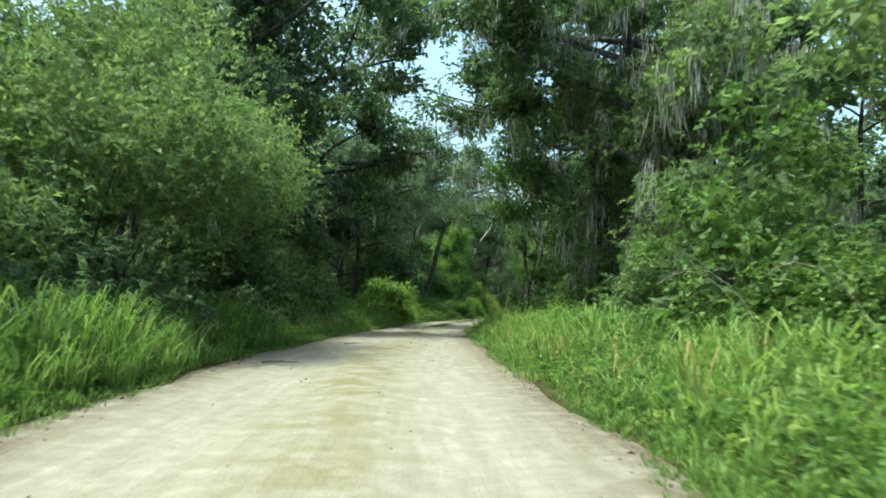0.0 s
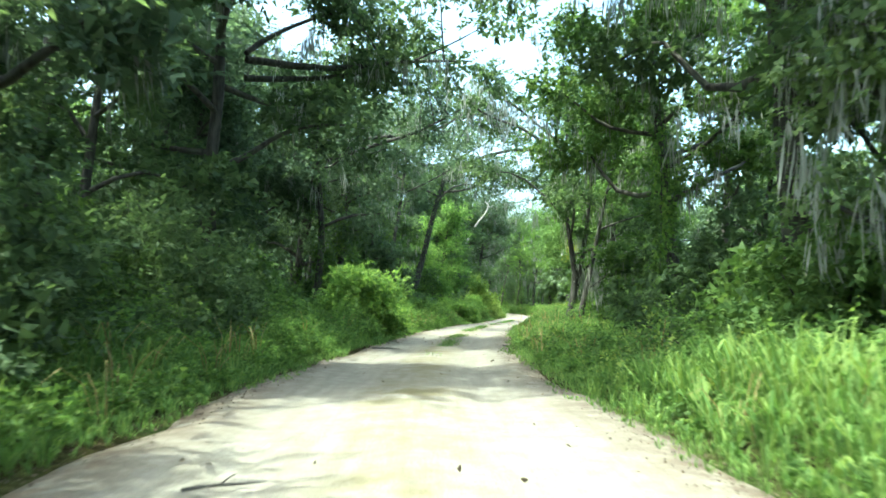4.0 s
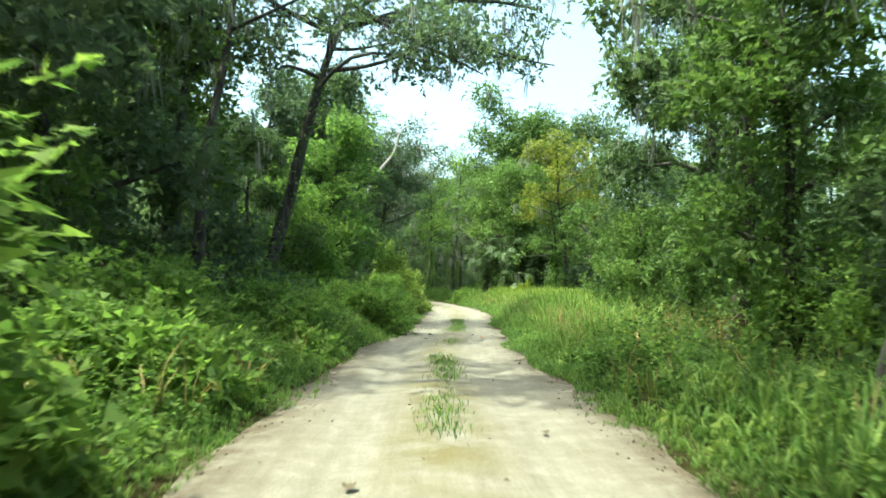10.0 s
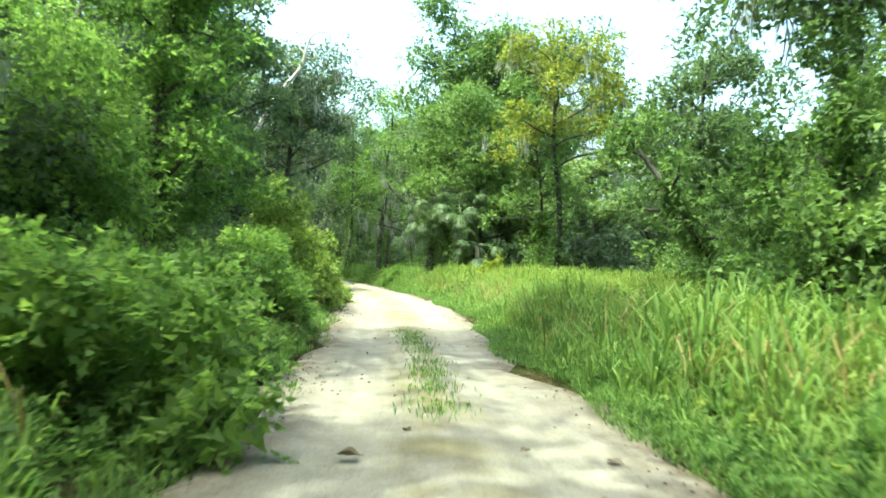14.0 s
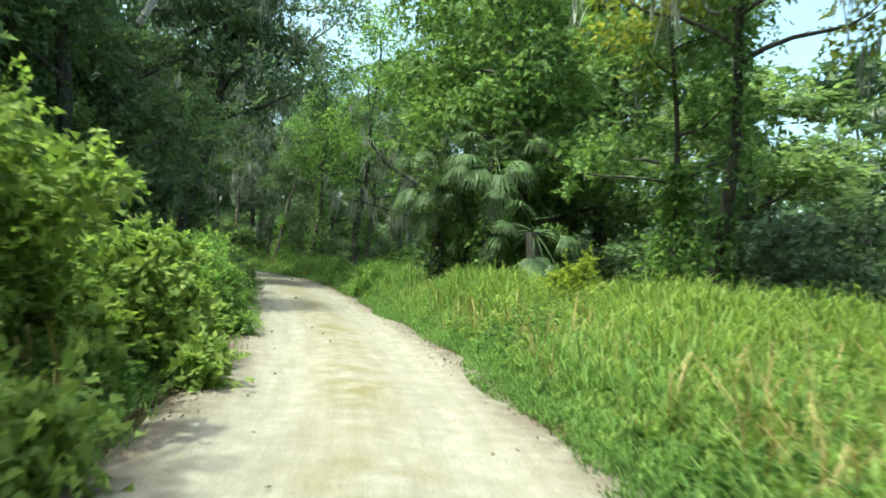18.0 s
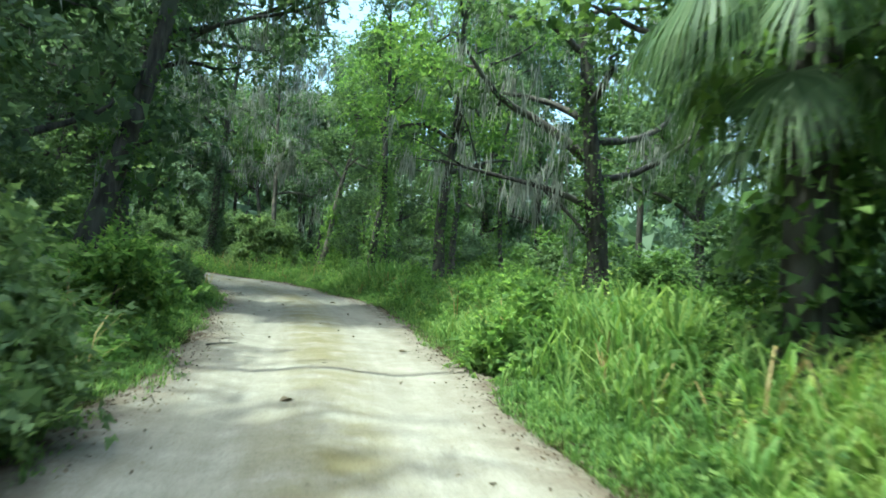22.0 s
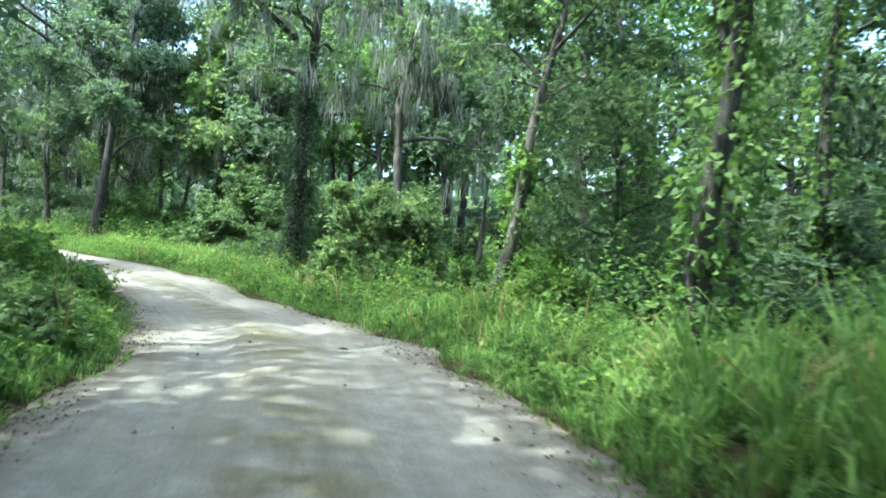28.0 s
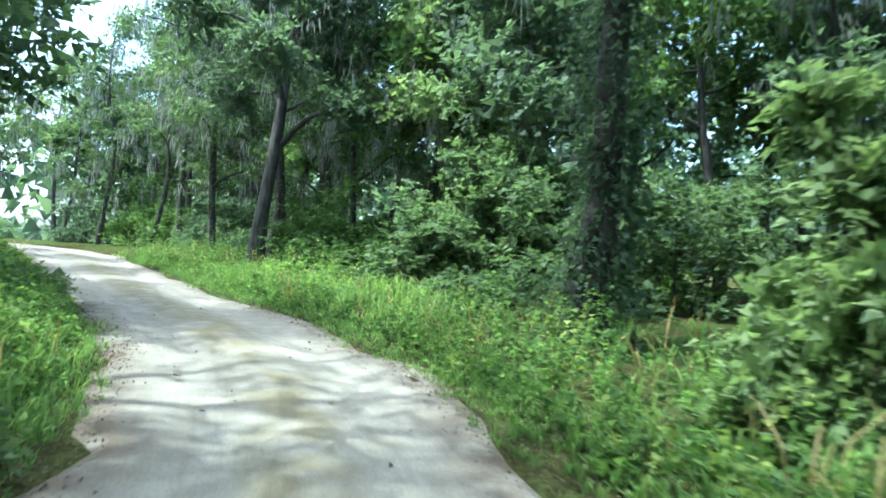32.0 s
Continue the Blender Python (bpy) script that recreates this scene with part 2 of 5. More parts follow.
# ---- mesh helpers ----
def mesh_of(name, verts, faces, material, smooth=False):
    """A mesh from an (n, 3) array and an (m, k) array of corners."""
    verts, faces = np.asarray(verts, np.float32), np.asarray(faces, np.int32)
    me = bpy.data.meshes.new(name)
    k = faces.shape[1]
    me.vertices.add(len(verts)); me.loops.add(faces.size); me.polygons.add(len(faces))
    me.vertices.foreach_set("co", verts.ravel())
    me.loops.foreach_set("vertex_index", faces.ravel())
    me.polygons.foreach_set("loop_start", np.arange(0, faces.size, k, dtype=np.int32))
    me.polygons.foreach_set("use_smooth", np.full(len(faces), smooth))
    me.update(calc_edges=True)
    me.materials.append(material)
    return me


def part(name, me, parent, label=""):
    ob = new(name, me)
    ob.parent = parent
    return tagged(ob, label) if label else ob


def unit(v):
    return v / np.maximum(np.linalg.norm(v, axis=-1, keepdims=True), 1e-6)


def tube(pts, radii, sides=8, rough=0.0, rng=None):
    """A tapered limb along a line of points."""
    pts = np.asarray(pts, float)
    # refine the line so that it bends softly
    t = np.linspace(0, len(pts) - 1, (len(pts) - 1) * 2 + 1)
    fine = np.stack([np.interp(t, np.arange(len(pts)), pts[:, k]) for k in range(3)], 1)
    for _ in range(2):
        fine[1:-1] = (fine[:-2] + 2 * fine[1:-1] + fine[2:]) / 4
    rad = np.interp(t, np.arange(len(pts)), radii)
    d = unit(np.gradient(fine, axis=0))
    side = unit(np.cross(d, np.array([0.31, 0.93, 0.17])))
    up = np.cross(side, d)
    a = np.linspace(0, 2 * np.pi, sides, endpoint=False)
    ring = np.cos(a)[None, :, None] * side[:, None] + np.sin(a)[None, :, None] * up[:, None]
    if rough and rng is not None:
        rad = rad[:, None] * (1 + rough * rng.normal(size=(len(fine), sides)))
    else:
        rad = rad[:, None] * np.ones((1, sides))
    v = (fine[:, None] + ring * rad[:, :, None]).reshape(-1, 3)
    i, j = np.meshgrid(np.arange(len(fine) - 1), np.arange(sides), indexing="ij")
    k = (j + 1) % sides
    f = np.stack([i * sides + j, i * sides + k, (i + 1) * sides + k, (i + 1) * sides + j], -1).reshape(-1, 4)
    return v, f


def leaf_quads(p, d, length, width, rng, fold=0.25):
    """Leaves at p pointing along d: folded, pointed quads."""
    n = len(p)
    length = np.broadcast_to(length, n)[:, None] * rng.uniform(0.65, 1.35, (n, 1))
    d = unit(d)
    s = unit(np.cross(d, rng.normal(size=(n, 3)) + np.array([0, 0, 0.8])))
    nrm = np.cross(s, d)
    w = length * width
    mid = p + d * length * 0.45
    v = np.stack([p, mid + s * w + nrm * w * fold, p + d * length, mid - s * w + nrm * w * fold], 1).reshape(-1, 3)
    return v, np.arange(4 * n).reshape(-1, 4)


def leaf_tris(p, d, length, width, rng):
    """Small leaves at p pointing along d: slim triangles."""
    n = len(p)
    length = np.broadcast_to(length, n)[:, None] * rng.uniform(0.6, 1.4, (n, 1))
    d = unit(d)
    s = unit(np.cross(d, rng.normal(size=(n, 3)) + np.array([0, 0, 0.8]))) * length * width
    v = np.stack([p - s, p + s, p + d * length], 1).reshape(-1, 3)
    return v, np.arange(3 * n).reshape(-1, 3)


def puff_leaves(puffs, count, size, rng, width=0.36, droop=0.25, shell=0.5, small=True, per=11):
    """Leaves over a set of ellipsoid clumps (x, y, z, r, flat), set on flat twig sprays that point outwards: dense skins, ragged outlines, gaps between."""
    count = int(count * 1.6) if small else count
    puffs = np.asarray(puffs, float)
    weight = puffs[:, 3] ** 2
    n = max(count // per, 1)
    pick = rng.choice(len(puffs), n, p=weight / weight.sum())
    c, r, flat = puffs[pick, :3], puffs[pick, 3:4], puffs[pick, 4:5]
    d = unit(rng.normal(size=(n, 3)) + np.array([0, 0, 0.25]))
    rad = r * (shell + (1.1 - shell) * rng.random((n, 1)) ** 0.6)
    rad = rad * (1 + 0.4 * rng.random((n, 1)) ** 5)
    # lumps on the skin of each clump
    lump = 1 + 0.22 * np.sin(d[:, :1] * 7 + c[:, :1] * 3) * np.sin(d[:, 1:2] * 6 + c[:, 1:2] * 2) + 0.12 * np.sin(d[:, 2:] * 11 + c[:, 2:])
    off = d * rad * lump
    off[:, 2:] *= flat
    out = unit(d * np.array([1, 1, 0.6]) + rng.normal(size=(n, 3)) * 0.4 - np.array([0, 0, droop]))
    side = unit(np.cross(out, rng.normal(size=(n, 3)) * 0.4 + np.array([0, 0, 1.0])))
    face = np.cross(side, out)
    u = np.tile((np.arange(per) + 0.5) / per, n)[:, None]
    sign = np.tile(np.where(np.arange(per) % 2, 1.0, -1.0), n)[:, None]
    k = np.repeat(np.arange(n), per)
    m = n * per
    long = size * per * 0.30 * rng.uniform(0.7, 1.3, (n, 1))[k]
    p = (c + off)[k] + out[k] * (u - 0.4) * long - np.array([0, 0, 0.25 * droop]) * long * u ** 2 + rng.normal(size=(m, 3)) * size * 0.22
    way = unit(out[k] * (0.35 + 0.7 * u) + side[k] * sign * (1.0 - 0.75 * u) + rng.normal(size=(m, 3)) * 0.28 - np.array([0, 0, droop * 0.5]))
    ln = size * rng.uniform(0.65, 1.3, (m, 1)) * (1 if small else 1.2)
    s = unit(np.cross(way, face[k] + rng.normal(size=(m, 3)) * 0.4)) * ln * width
    if small:
        # older, larger leaves fill the shaded inside of each clump
        q = m // 3
        pick = rng.choice(len(puffs), q, p=weight / weight.sum())
        core = unit(rng.normal(size=(q, 3))) * puffs[pick, 3:4] * (0.15 + 0.68 * rng.random((q, 1)) ** 0.5)
        core[:, 2:] *= puffs[pick, 4:5]
        turn = unit(rng.normal(size=(q, 3)))
        e = unit(np.cross(turn, rng.normal(size=(q, 3)))) * size * 1.75 * width
        v = np.concatenate([np.stack([p - s, p + s, p + way * ln], 1).reshape(-1, 3),
                            np.stack([puffs[pick, :3] + core - e, puffs[pick, :3] + core + e, puffs[pick, :3] + core + turn * size * 1.75], 1).reshape(-1, 3)])
        return v, np.arange(3 * (m + q)).reshape(-1, 3)
    v = np.stack([p, p + way * ln * 0.42 + s, p + way * ln, p + way * ln * 0.42 - s], 1).reshape(-1, 3)
    return v, np.arange(4 * m).reshape(-1, 4)


def strands(p, length, width, rng, sway=0.12):
    """Hanging strips, a taper from each point downwards."""
    n = len(p)
    length = np.broadcast_to(length, n)[:, None] * rng.uniform(0.4, 1.4, (n, 1))
    a = rng.uniform(0, np.pi, n)
    s = np.stack([np.cos(a), np.sin(a), 0 * a], 1) * width * rng.uniform(0.5, 1.5, (n, 1))
    low = p + np.concatenate([rng.normal(size=(n, 2)) * sway * length, -length], 1)
    mid = p * 0.55 + low * 0.45
    v = np.stack([p, mid + s, low, mid - s], 1).reshape(-1, 3)
    return v, np.arange(4 * n).reshape(-1, 4)


def blades(p, height, rng, width=0.014, bend=0.45):
    """Grass blades rooted at p, each a bent taper."""
    n = len(p)
    h = np.broadcast_to(height, n)[:, None] * rng.uniform(0.5, 1.25, (n, 1))
    a = rng.uniform(0, 2 * np.pi, n)
    lean = np.stack([np.cos(a), np.sin(a), 0 * a], 1) * h * rng.uniform(0.05, bend, (n, 1))
    s = np.stack([-np.sin(a), np.cos(a), 0 * a], 1) * width * rng.uniform(0.6, 1.5, (n, 1))
    up = np.array([0, 0, 1.0])
    mid = p + lean * 0.35 + up * h * 0.6
    tip = p + lean + up * h * rng.uniform(0.8, 1.0, (n, 1))
    v = np.stack([p, mid + s, tip, mid - s], 1).reshape(-1, 3)
    return v, np.arange(4 * n).reshape(-1, 4)


# ---- the road's line ----
ROAD = np.array([
    (-1.0, -30, 2.9), (-1.0, 5, 2.85), (-1.5, 15, 2.95), (-1.5, 23, 2.75), (-1.35, 31, 2.45), (-1.05, 36, 2.2), (-0.05, 45, 2.15), (0.6, 50, 2.2),
    (1.4, 55, 2.0), (2.7, 62, 1.9), (4.25, 68, 1.7), (5.5, 74, 1.6), (6.8, 80, 1.9), (8.0, 86, 1.9), (8.75, 92, 1.85), (9.3, 98, 1.8), (9.75, 105, 1.85),
    (9.85, 112, 2.15), (9.8, 118, 2.1), (8.6, 124.6, 2.15), (7.7, 129.6, 2.05), (5.7, 134.5, 1.95), (3.0, 140.3, 1.85), (0.9, 143.5, 1.85), (-1.7, 146.4, 1.85),
    (-4.6, 149.0, 1.85), (-7.4, 151.8, 1.9), (-13.1, 157.6, 1.9), (-19.3, 163.8, 1.9), (-28.0, 170.4, 1.9), (-39.7, 176.2, 1.9), (-54.4, 181.2, 1.9)])
_s = np.r_[0, np.cumsum(np.linalg.norm(np.diff(ROAD[:, :2], axis=0), axis=1))]
S_FINE = np.arange(0, _s[-1], 0.5)
LINE = np.stack([np.interp(S_FINE, _s, ROAD[:, k]) for k in range(3)], 1)
for _ in range(12):
    LINE[1:-1] = (LINE[:-2] + 2 * LINE[1:-1] + LINE[2:]) / 4
TANG = unit(np.gradient(LINE[:, :2], axis=0))
RIGHT = np.stack([TANG[:, 1], -TANG[:, 0]], 1)
S0 = 30.0  # metres of road behind the start of the walk


def beside(s, off):
    """Places at s metres along the road and off metres beyond its edge (right: plus, left: minus)."""
    s, off = np.broadcast_arrays(np.asarray(s, float), np.asarray(off, float))
    g = lambda a: np.interp(s + S0, S_FINE, a)  # noqa: E731
    side = np.sign(off)
    d = side * (g(LINE[:, 2]) + np.abs(off))
    return np.stack([g(LINE[:, 0]) + g(RIGHT[:, 0]) * d, g(LINE[:, 1]) + g(RIGHT[:, 1]) * d], -1)


def to_road(x, y):
    """Metres beyond the road's edge (minus: on it) for arrays of places."""
    q = np.stack([np.ravel(x), np.ravel(y)], 1)
    out = np.empty(len(q))
    for i in range(0, len(q), 4000):
        d = np.linalg.norm(q[i:i + 4000, None] - LINE[None, ::2, :2], axis=2)
        k = d.argmin(1)
        out[i:i + 4000] = d[np.arange(len(k)), k] - LINE[::2][k, 2]
    return out.reshape(np.shape(x))


def rise(off):
    """The verge's height above the road."""
    return np.clip((off - 0.1) / 2.5, 0, 1) * 0.16


def hill(x, y):
    """The ground climbs gently past the last bend."""
    w = np.maximum(0, (np.asarray(y, float) - 135) * 0.85 - (np.asarray(x, float) - 4) * 0.5)
    return 5.0 * np.tanh(0.065 * np.where(w < 6, w * w / 12, w - 3) / 5.0)


# ---- ground and road ----
def build_ground():
    far = np.array([60, 120, 250, 500, 1000, 2500.0])
    xs = np.r_[-40 - far[::-1], np.arange(-40, 50.1, 1.0), 50 + far]
    ys = np.r_[-30 - far[::-1], np.arange(-30, 190.1, 1.0), 190 + far]
    gx, gy = np.meshgrid(xs, ys)
    off = to_road(gx, gy)
    rng = np.random.RandomState(3)
    z = np.where(off < 0.1, -0.06, rise(off)) + np.where(off > 1.0, rng.normal(size=gx.shape) * 0.03, 0) + hill(gx, gy)
    v = np.stack([gx, gy, z], -1).reshape(-1, 3)
    w, h = len(xs), len(ys)
    i, j = np.meshgrid(np.arange(h - 1), np.arange(w - 1), indexing="ij")
    f = np.stack([i * w + j, i * w + j + 1, (i + 1) * w + j + 1, (i + 1) * w + j], -1).reshape(-1, 4)
    tagged(new("ground", mesh_of("ground", v, f, SOIL, True)), "flat forest floor of dark soil, leaf litter and low green growth", "ground", kind="structure")


def build_road():
    rng = np.random.RandomState(5)
    n = len(LINE)
    u = np.linspace(-1.08, 1.08, 37)
    edge = np.interp(np.arange(n), np.arange(0, n + 8, 3), rng.normal(size=len(np.arange(0, n + 8, 3)))) * 0.17
    edge2 = np.interp(np.arange(n), np.arange(0, n + 8, 3), rng.normal(size=len(np.arange(0, n + 8, 3)))) * 0.17
    wid = np.where(u[None] > 0, (LINE[:, 2] + edge)[:, None], (LINE[:, 2] + edge2)[:, None])
    p = LINE[:, None, :2] + RIGHT[:, None] * (u[None] * wid)[..., None]
    a = np.abs(u)
    prof = 0.02 - 0.035 * np.exp(-((a - 0.45) / 0.16) ** 2) + 0.03 * np.exp(-(a / 0.16) ** 2)
    prof = prof - np.clip(a - 0.93, 0, 1) * 0.55
    z = prof[None] + rng.normal(size=(n, len(u))) * 0.003 + 0.012 * np.sin(S_FINE * 0.9)[:, None] * np.cos(u * 5 + 1)[None] + hill(p[..., 0], p[..., 1])
    v = np.concatenate([p, z[..., None]], 2).reshape(-1, 3)
    w = len(u)
    i, j = np.meshgrid(np.arange(n - 1), np.arange(w - 1), indexing="ij")
    f = np.stack([i * w + j, i * w + j + 1, (i + 1) * w + j + 1, (i + 1) * w + j], -1).reshape(-1, 4)
    me = mesh_of("road", v, f, SAND, True)
    at = me.attributes.new("across", 'FLOAT', 'POINT')
    at.data.foreach_set("value", np.tile(np.clip(a, 0, 1), n).astype(np.float32))
    lane = me.attributes.new("lane", 'FLOAT_VECTOR', 'POINT')
    flat = np.stack([u[None] * wid, np.repeat(S_FINE[:, None], len(u), 1), np.zeros((n, len(u)))], -1)
    lane.data.foreach_set("vector", flat.astype(np.float32).ravel())
    tagged(new("road", me), "single-lane track of pale packed sand with two wheel ruts", "road", kind="structure")


build_ground()
build_road()

# ---- trees ----
def tree(name, label, x, y, h, r=0.2, lean=(0, 0), base=0.45, spread=4.0, limbs=7, leaves=8000, leaf=0.17, mat=OAK, bark=BARK, moss=0, vine=0, vine_mat=OLIVE, vine_top=0.7,
         puff=1.25, seed=1, reach=(), stems=((0, 0),), trunks=()):
    """A tapered trunk (or several), limbs, a crown of leaf clumps; grey moss and climbing vines where it has them. reach: ends of long limbs."""
    rng = np.random.RandomState(seed)
    root = tagged(new(name), label, "tree")
    root.location = (x, y, float(hill(x, y)))
    ends, lines = [], []
    for k, stem in enumerate(trunks or stems):
        sx, sy = (0, 0) if trunks else stem
        hh = h * (1 - 0.12 * k)
        t = np.linspace(0, 1, 7)
        wob = np.cumsum(rng.normal(size=(7, 2)), 0) * h * 0.017
        pts = np.stack([sx * (0.35 + 1.3 * t) + lean[0] * t ** 1.1 + wob[:, 0] - wob[0, 0], sy * (0.35 + 1.3 * t) + lean[1] * t ** 1.1 + wob[:, 1] - wob[0, 1], -0.15 + t * hh * 0.86], 1)
        rad = r * (1 - 0.78 * t)
        rad[0] *= 1.45
        if trunks:
            given = np.array(trunks[k], float)
            u = np.linspace(0, len(given) - 1, 7)
            pts = np.stack([np.interp(u, np.arange(len(given)), given[:, q]) for q in range(3)], 1)
            if k:
                rad = r * 0.7 * (1 - 0.75 * t)
        v, f = tube(pts, rad, 9, 0.07, rng)
        part("trunk", mesh_of("trunk", v, f, bark, True), root)
        lines.append((pts, rad))
        ends.append(pts[-1])
    puffs, perch = [], []
    for k in range(limbs):
        pts, rad = lines[k % len(lines)]
        t = base + (0.97 - base) * (k + rng.uniform(0, 0.8)) / max(limbs, 1)
        o = np.array([np.interp(t, np.linspace(0, 1, 7), pts[:, c]) for c in range(3)])
        a = k * 2.4 + rng.uniform(-0.5, 0.5)
        ln = spread * (1.05 - 0.5 * max(0, (t - base) / (1.001 - base))) * rng.uniform(0.7, 1.1)
        e = o + np.array([np.cos(a) * ln, np.sin(a) * ln, ln * rng.uniform(0.15, 0.6)])
        m1 = o * 0.6 + e * 0.4 + rng.normal(size=3) * 0.12 * ln + np.array([0, 0, 0.08 * ln])
        m2 = o * 0.25 + e * 0.75 + rng.normal(size=3) * 0.10 * ln
        rr = np.interp(t, np.linspace(0, 1, 7), rad) * 0.55 + 0.012
        v, f = tube([o, m1, m2, e], [rr, rr * 0.75, rr * 0.5, rr * 0.22], 5)
        part("limb", mesh_of("limb", v, f, bark, True), root)
        puffs += [(*e, puff * rng.uniform(0.75, 1.25), 0.7), (*(m2 + rng.normal(size=3) * 0.5), puff * rng.uniform(0.6, 1.0), 0.7)]
        if rng.random() < 0.6:
            puffs.append((*(m1 + rng.normal(size=3) * 0.8), puff * rng.uniform(0.5, 0.9), 0.7))
    for (ox, oy, oz), (ex, ey, ez), rr, leafy in reach:
        o, e = np.array((ox, oy, oz), float), np.array((ex, ey, ez), float)
        ln = np.linalg.norm(e - o)
        m1, m2 = o * 0.66 + e * 0.34 + rng.normal(size=3) * 0.07 * ln, o * 0.33 + e * 0.67 + rng.normal(size=3) * 0.07 * ln
        v, f = tube([o, m1, m2, e], [rr, rr * 0.8, rr * 0.6, rr * 0.25], 8, 0.06, rng)
        part("limb", mesh_of("limb", v, f, bark, True), root)
        perch += [(*(o * (1 - u) + e * u), 0.5, 1) for u in np.linspace(0.2, 0.95, 8)]
        for q in range(3):
            tw = m2 * (1 - q / 3) + e * q / 3
            te = tw + rng.normal(size=3) * np.array([1, 1, 0.5]) * ln * 0.22 + np.array([0, 0, 0.15 * ln])
            v, f = tube([tw, tw * 0.5 + te * 0.5 + rng.normal(size=3) * 0.1, te], [rr * 0.35, rr * 0.22, rr * 0.08], 5)
            part("branch", mesh_of("branch", v, f, bark, True), root)
            if leafy:
                puffs += [(*te, puff * 0.8 * leafy, 0.6), (*(tw + rng.normal(size=3) * 0.4), puff * 0.6 * leafy, 0.6)]
    for e in ends:
        for _ in range(3):
            puffs.append((*(e + rng.normal(size=3) * np.array([spread * 0.22, spread * 0.22, 0.5])), puff * rng.uniform(0.8, 1.2), 0.8))
    if leaves:
        v, f = puff_leaves(puffs, int(leaves * 0.86), leaf * 1.07, rng)
        tagged(part("crown", mesh_of("crown", v, f, mat), root), kind="stuff")
    if moss:
        pf = np.array(puffs + perch)
        pick = pf[rng.randint(len(pf), size=max(moss // 16, 1))]
        o = pick[:, :3] + rng.normal(size=(len(pick), 3)) * pick[:, 3:4] * 0.6
        p = np.repeat(o, 16, 0) + rng.normal(size=(len(o) * 16, 3)) * np.array([0.10, 0.10, 0.16])
        v, f = strands(p, np.repeat(rng.uniform(0.15, 1.0, len(o)) ** 1.3, 16), 0.021, rng, 0.16)
        tagged(part("hanging_moss", mesh_of("hanging_moss", v, f, MOSS), root, "grey beards of hanging moss"), kind="stuff")
    if vine:
        per = vine // len(lines)
        for pts, rad in lines:
            t = rng.random(per) ** 1.2 * vine_top
            o = np.stack([np.interp(t, np.linspace(0, 1, 7), pts[:, c]) for c in range(3)], 1)
            a = rng.uniform(0, 2 * np.pi, per)
            out = (np.interp(t, np.linspace(0, 1, 7), rad) + np.abs(rng.normal(size=per)) * (0.16 + 0.25 * (np.sin(t * 23 + seed) > 0.2)))[:, None]
            d = np.stack([np.cos(a), np.sin(a), 0 * a], 1)
            v, f = leaf_tris(o + d * out, d * 0.6 + rng.normal(size=(per, 3)) * 0.4 - np.array([0, 0, 0.5]), 0.12, 0.45, rng)
            tagged(part("climbing_vine", mesh_of("climbing_vine", v, f, vine_mat), root, "leafy vine climbing the trunk"), kind="stuff")
    return root


def bush(name, label, x, y, w, d, h, leaves=3000, leaf=0.12, mat=FRESH, seed=1, width=0.32, n=None, turn=0.0, droop=0.2, low=0.0, accent=None):
    """A leafy shrub: a few woody stems under a mound of leaf clumps."""
    rng = np.random.RandomState(seed)
    root = tagged(new(name), label, "shrub")
    root.location, root.rotation_euler = (x, y, float(hill(x, y))), (0, 0, turn)
    n = n or min(70, int(w * d * h * 1.3) + 12)
    puffs = []
    for _ in range(n):
        q = rng.uniform(-1, 1, 2)
        top = h * np.sqrt(max(0.05, 1 - 0.75 * (q @ q))) * rng.uniform(0.75, 1.05)
        pr = min(w, d, h) * rng.uniform(0.2, 0.42)
        z = rng.uniform(low * h + pr * 0.6, max(top - pr * 0.7, low * h + pr * 0.7))
        puffs.append((q[0] * w * 0.8, q[1] * d * 0.8, z, pr, 0.85))
    for k in range(min(6, n)):
        px, py, pz = puffs[k][:3]
        v, f = tube([(px * 0.2, py * 0.2, -0.1), (px * 0.5, py * 0.5, pz * 0.5), (px, py, pz)], [0.035, 0.025, 0.01], 4)
        part("stem", mesh_of("stem", v, f, BARK, True), root)
    v, f = puff_leaves(puffs, leaves, leaf, rng, width, droop, 0.4, True)
    tagged(part("foliage", mesh_of("foliage", v, f, mat), root), kind="stuff")
    if accent:
        ac, am, lo, hi = accent
        some = [q for q in puffs if lo * h < q[2] < hi * h] or puffs[:3]
        v, f = puff_leaves([(*q[:3], q[3] * 1.05, q[4]) for q in some], ac, leaf, rng, width, droop, 0.7, False)
        tagged(part("turning_leaves", mesh_of("turning_leaves", v, f, am), root, "yellow and orange turning leaves"), kind="stuff")
    return root


# big spreading shrubs and oaks beside the first stretch
bush("willow_shrub", "tall pale-green feathery shrub arching over the grassy verge", -9.2, 18.0, 5.8, 5.4, 11.5, 38000, 0.115, LIGHT, 11, 0.26, 62, 0.2, 0.35, 0.3)
bush("understory_shrub", "tall dark thicket behind the pale willow shrub", -13.0, 21.0, 4.0, 6.0, 10.0, 11000, 0.17, DARK, 16, 0.36, 46)
bush("willow_shrub", "tall pale-green feathery shrub arching over the grassy verge", -11.0, 9.5, 4.8, 4.5, 10.5, 18000, 0.12, LIGHT, 12, 0.26, 40, 0.0, 0.35, 0.1)
bush("understory_shrub", "dark shaded shrub under the pale willow shrub", -9.0, 16.0, 4.0, 6.0, 3.2, 7000, 0.15, DARK, 13)
bush("understory_shrub", "dark shaded shrub in front of the forest wall", -8.5, 27.0, 3.0, 4.5, 5.5, 12000, 0.12, OAK, 14)
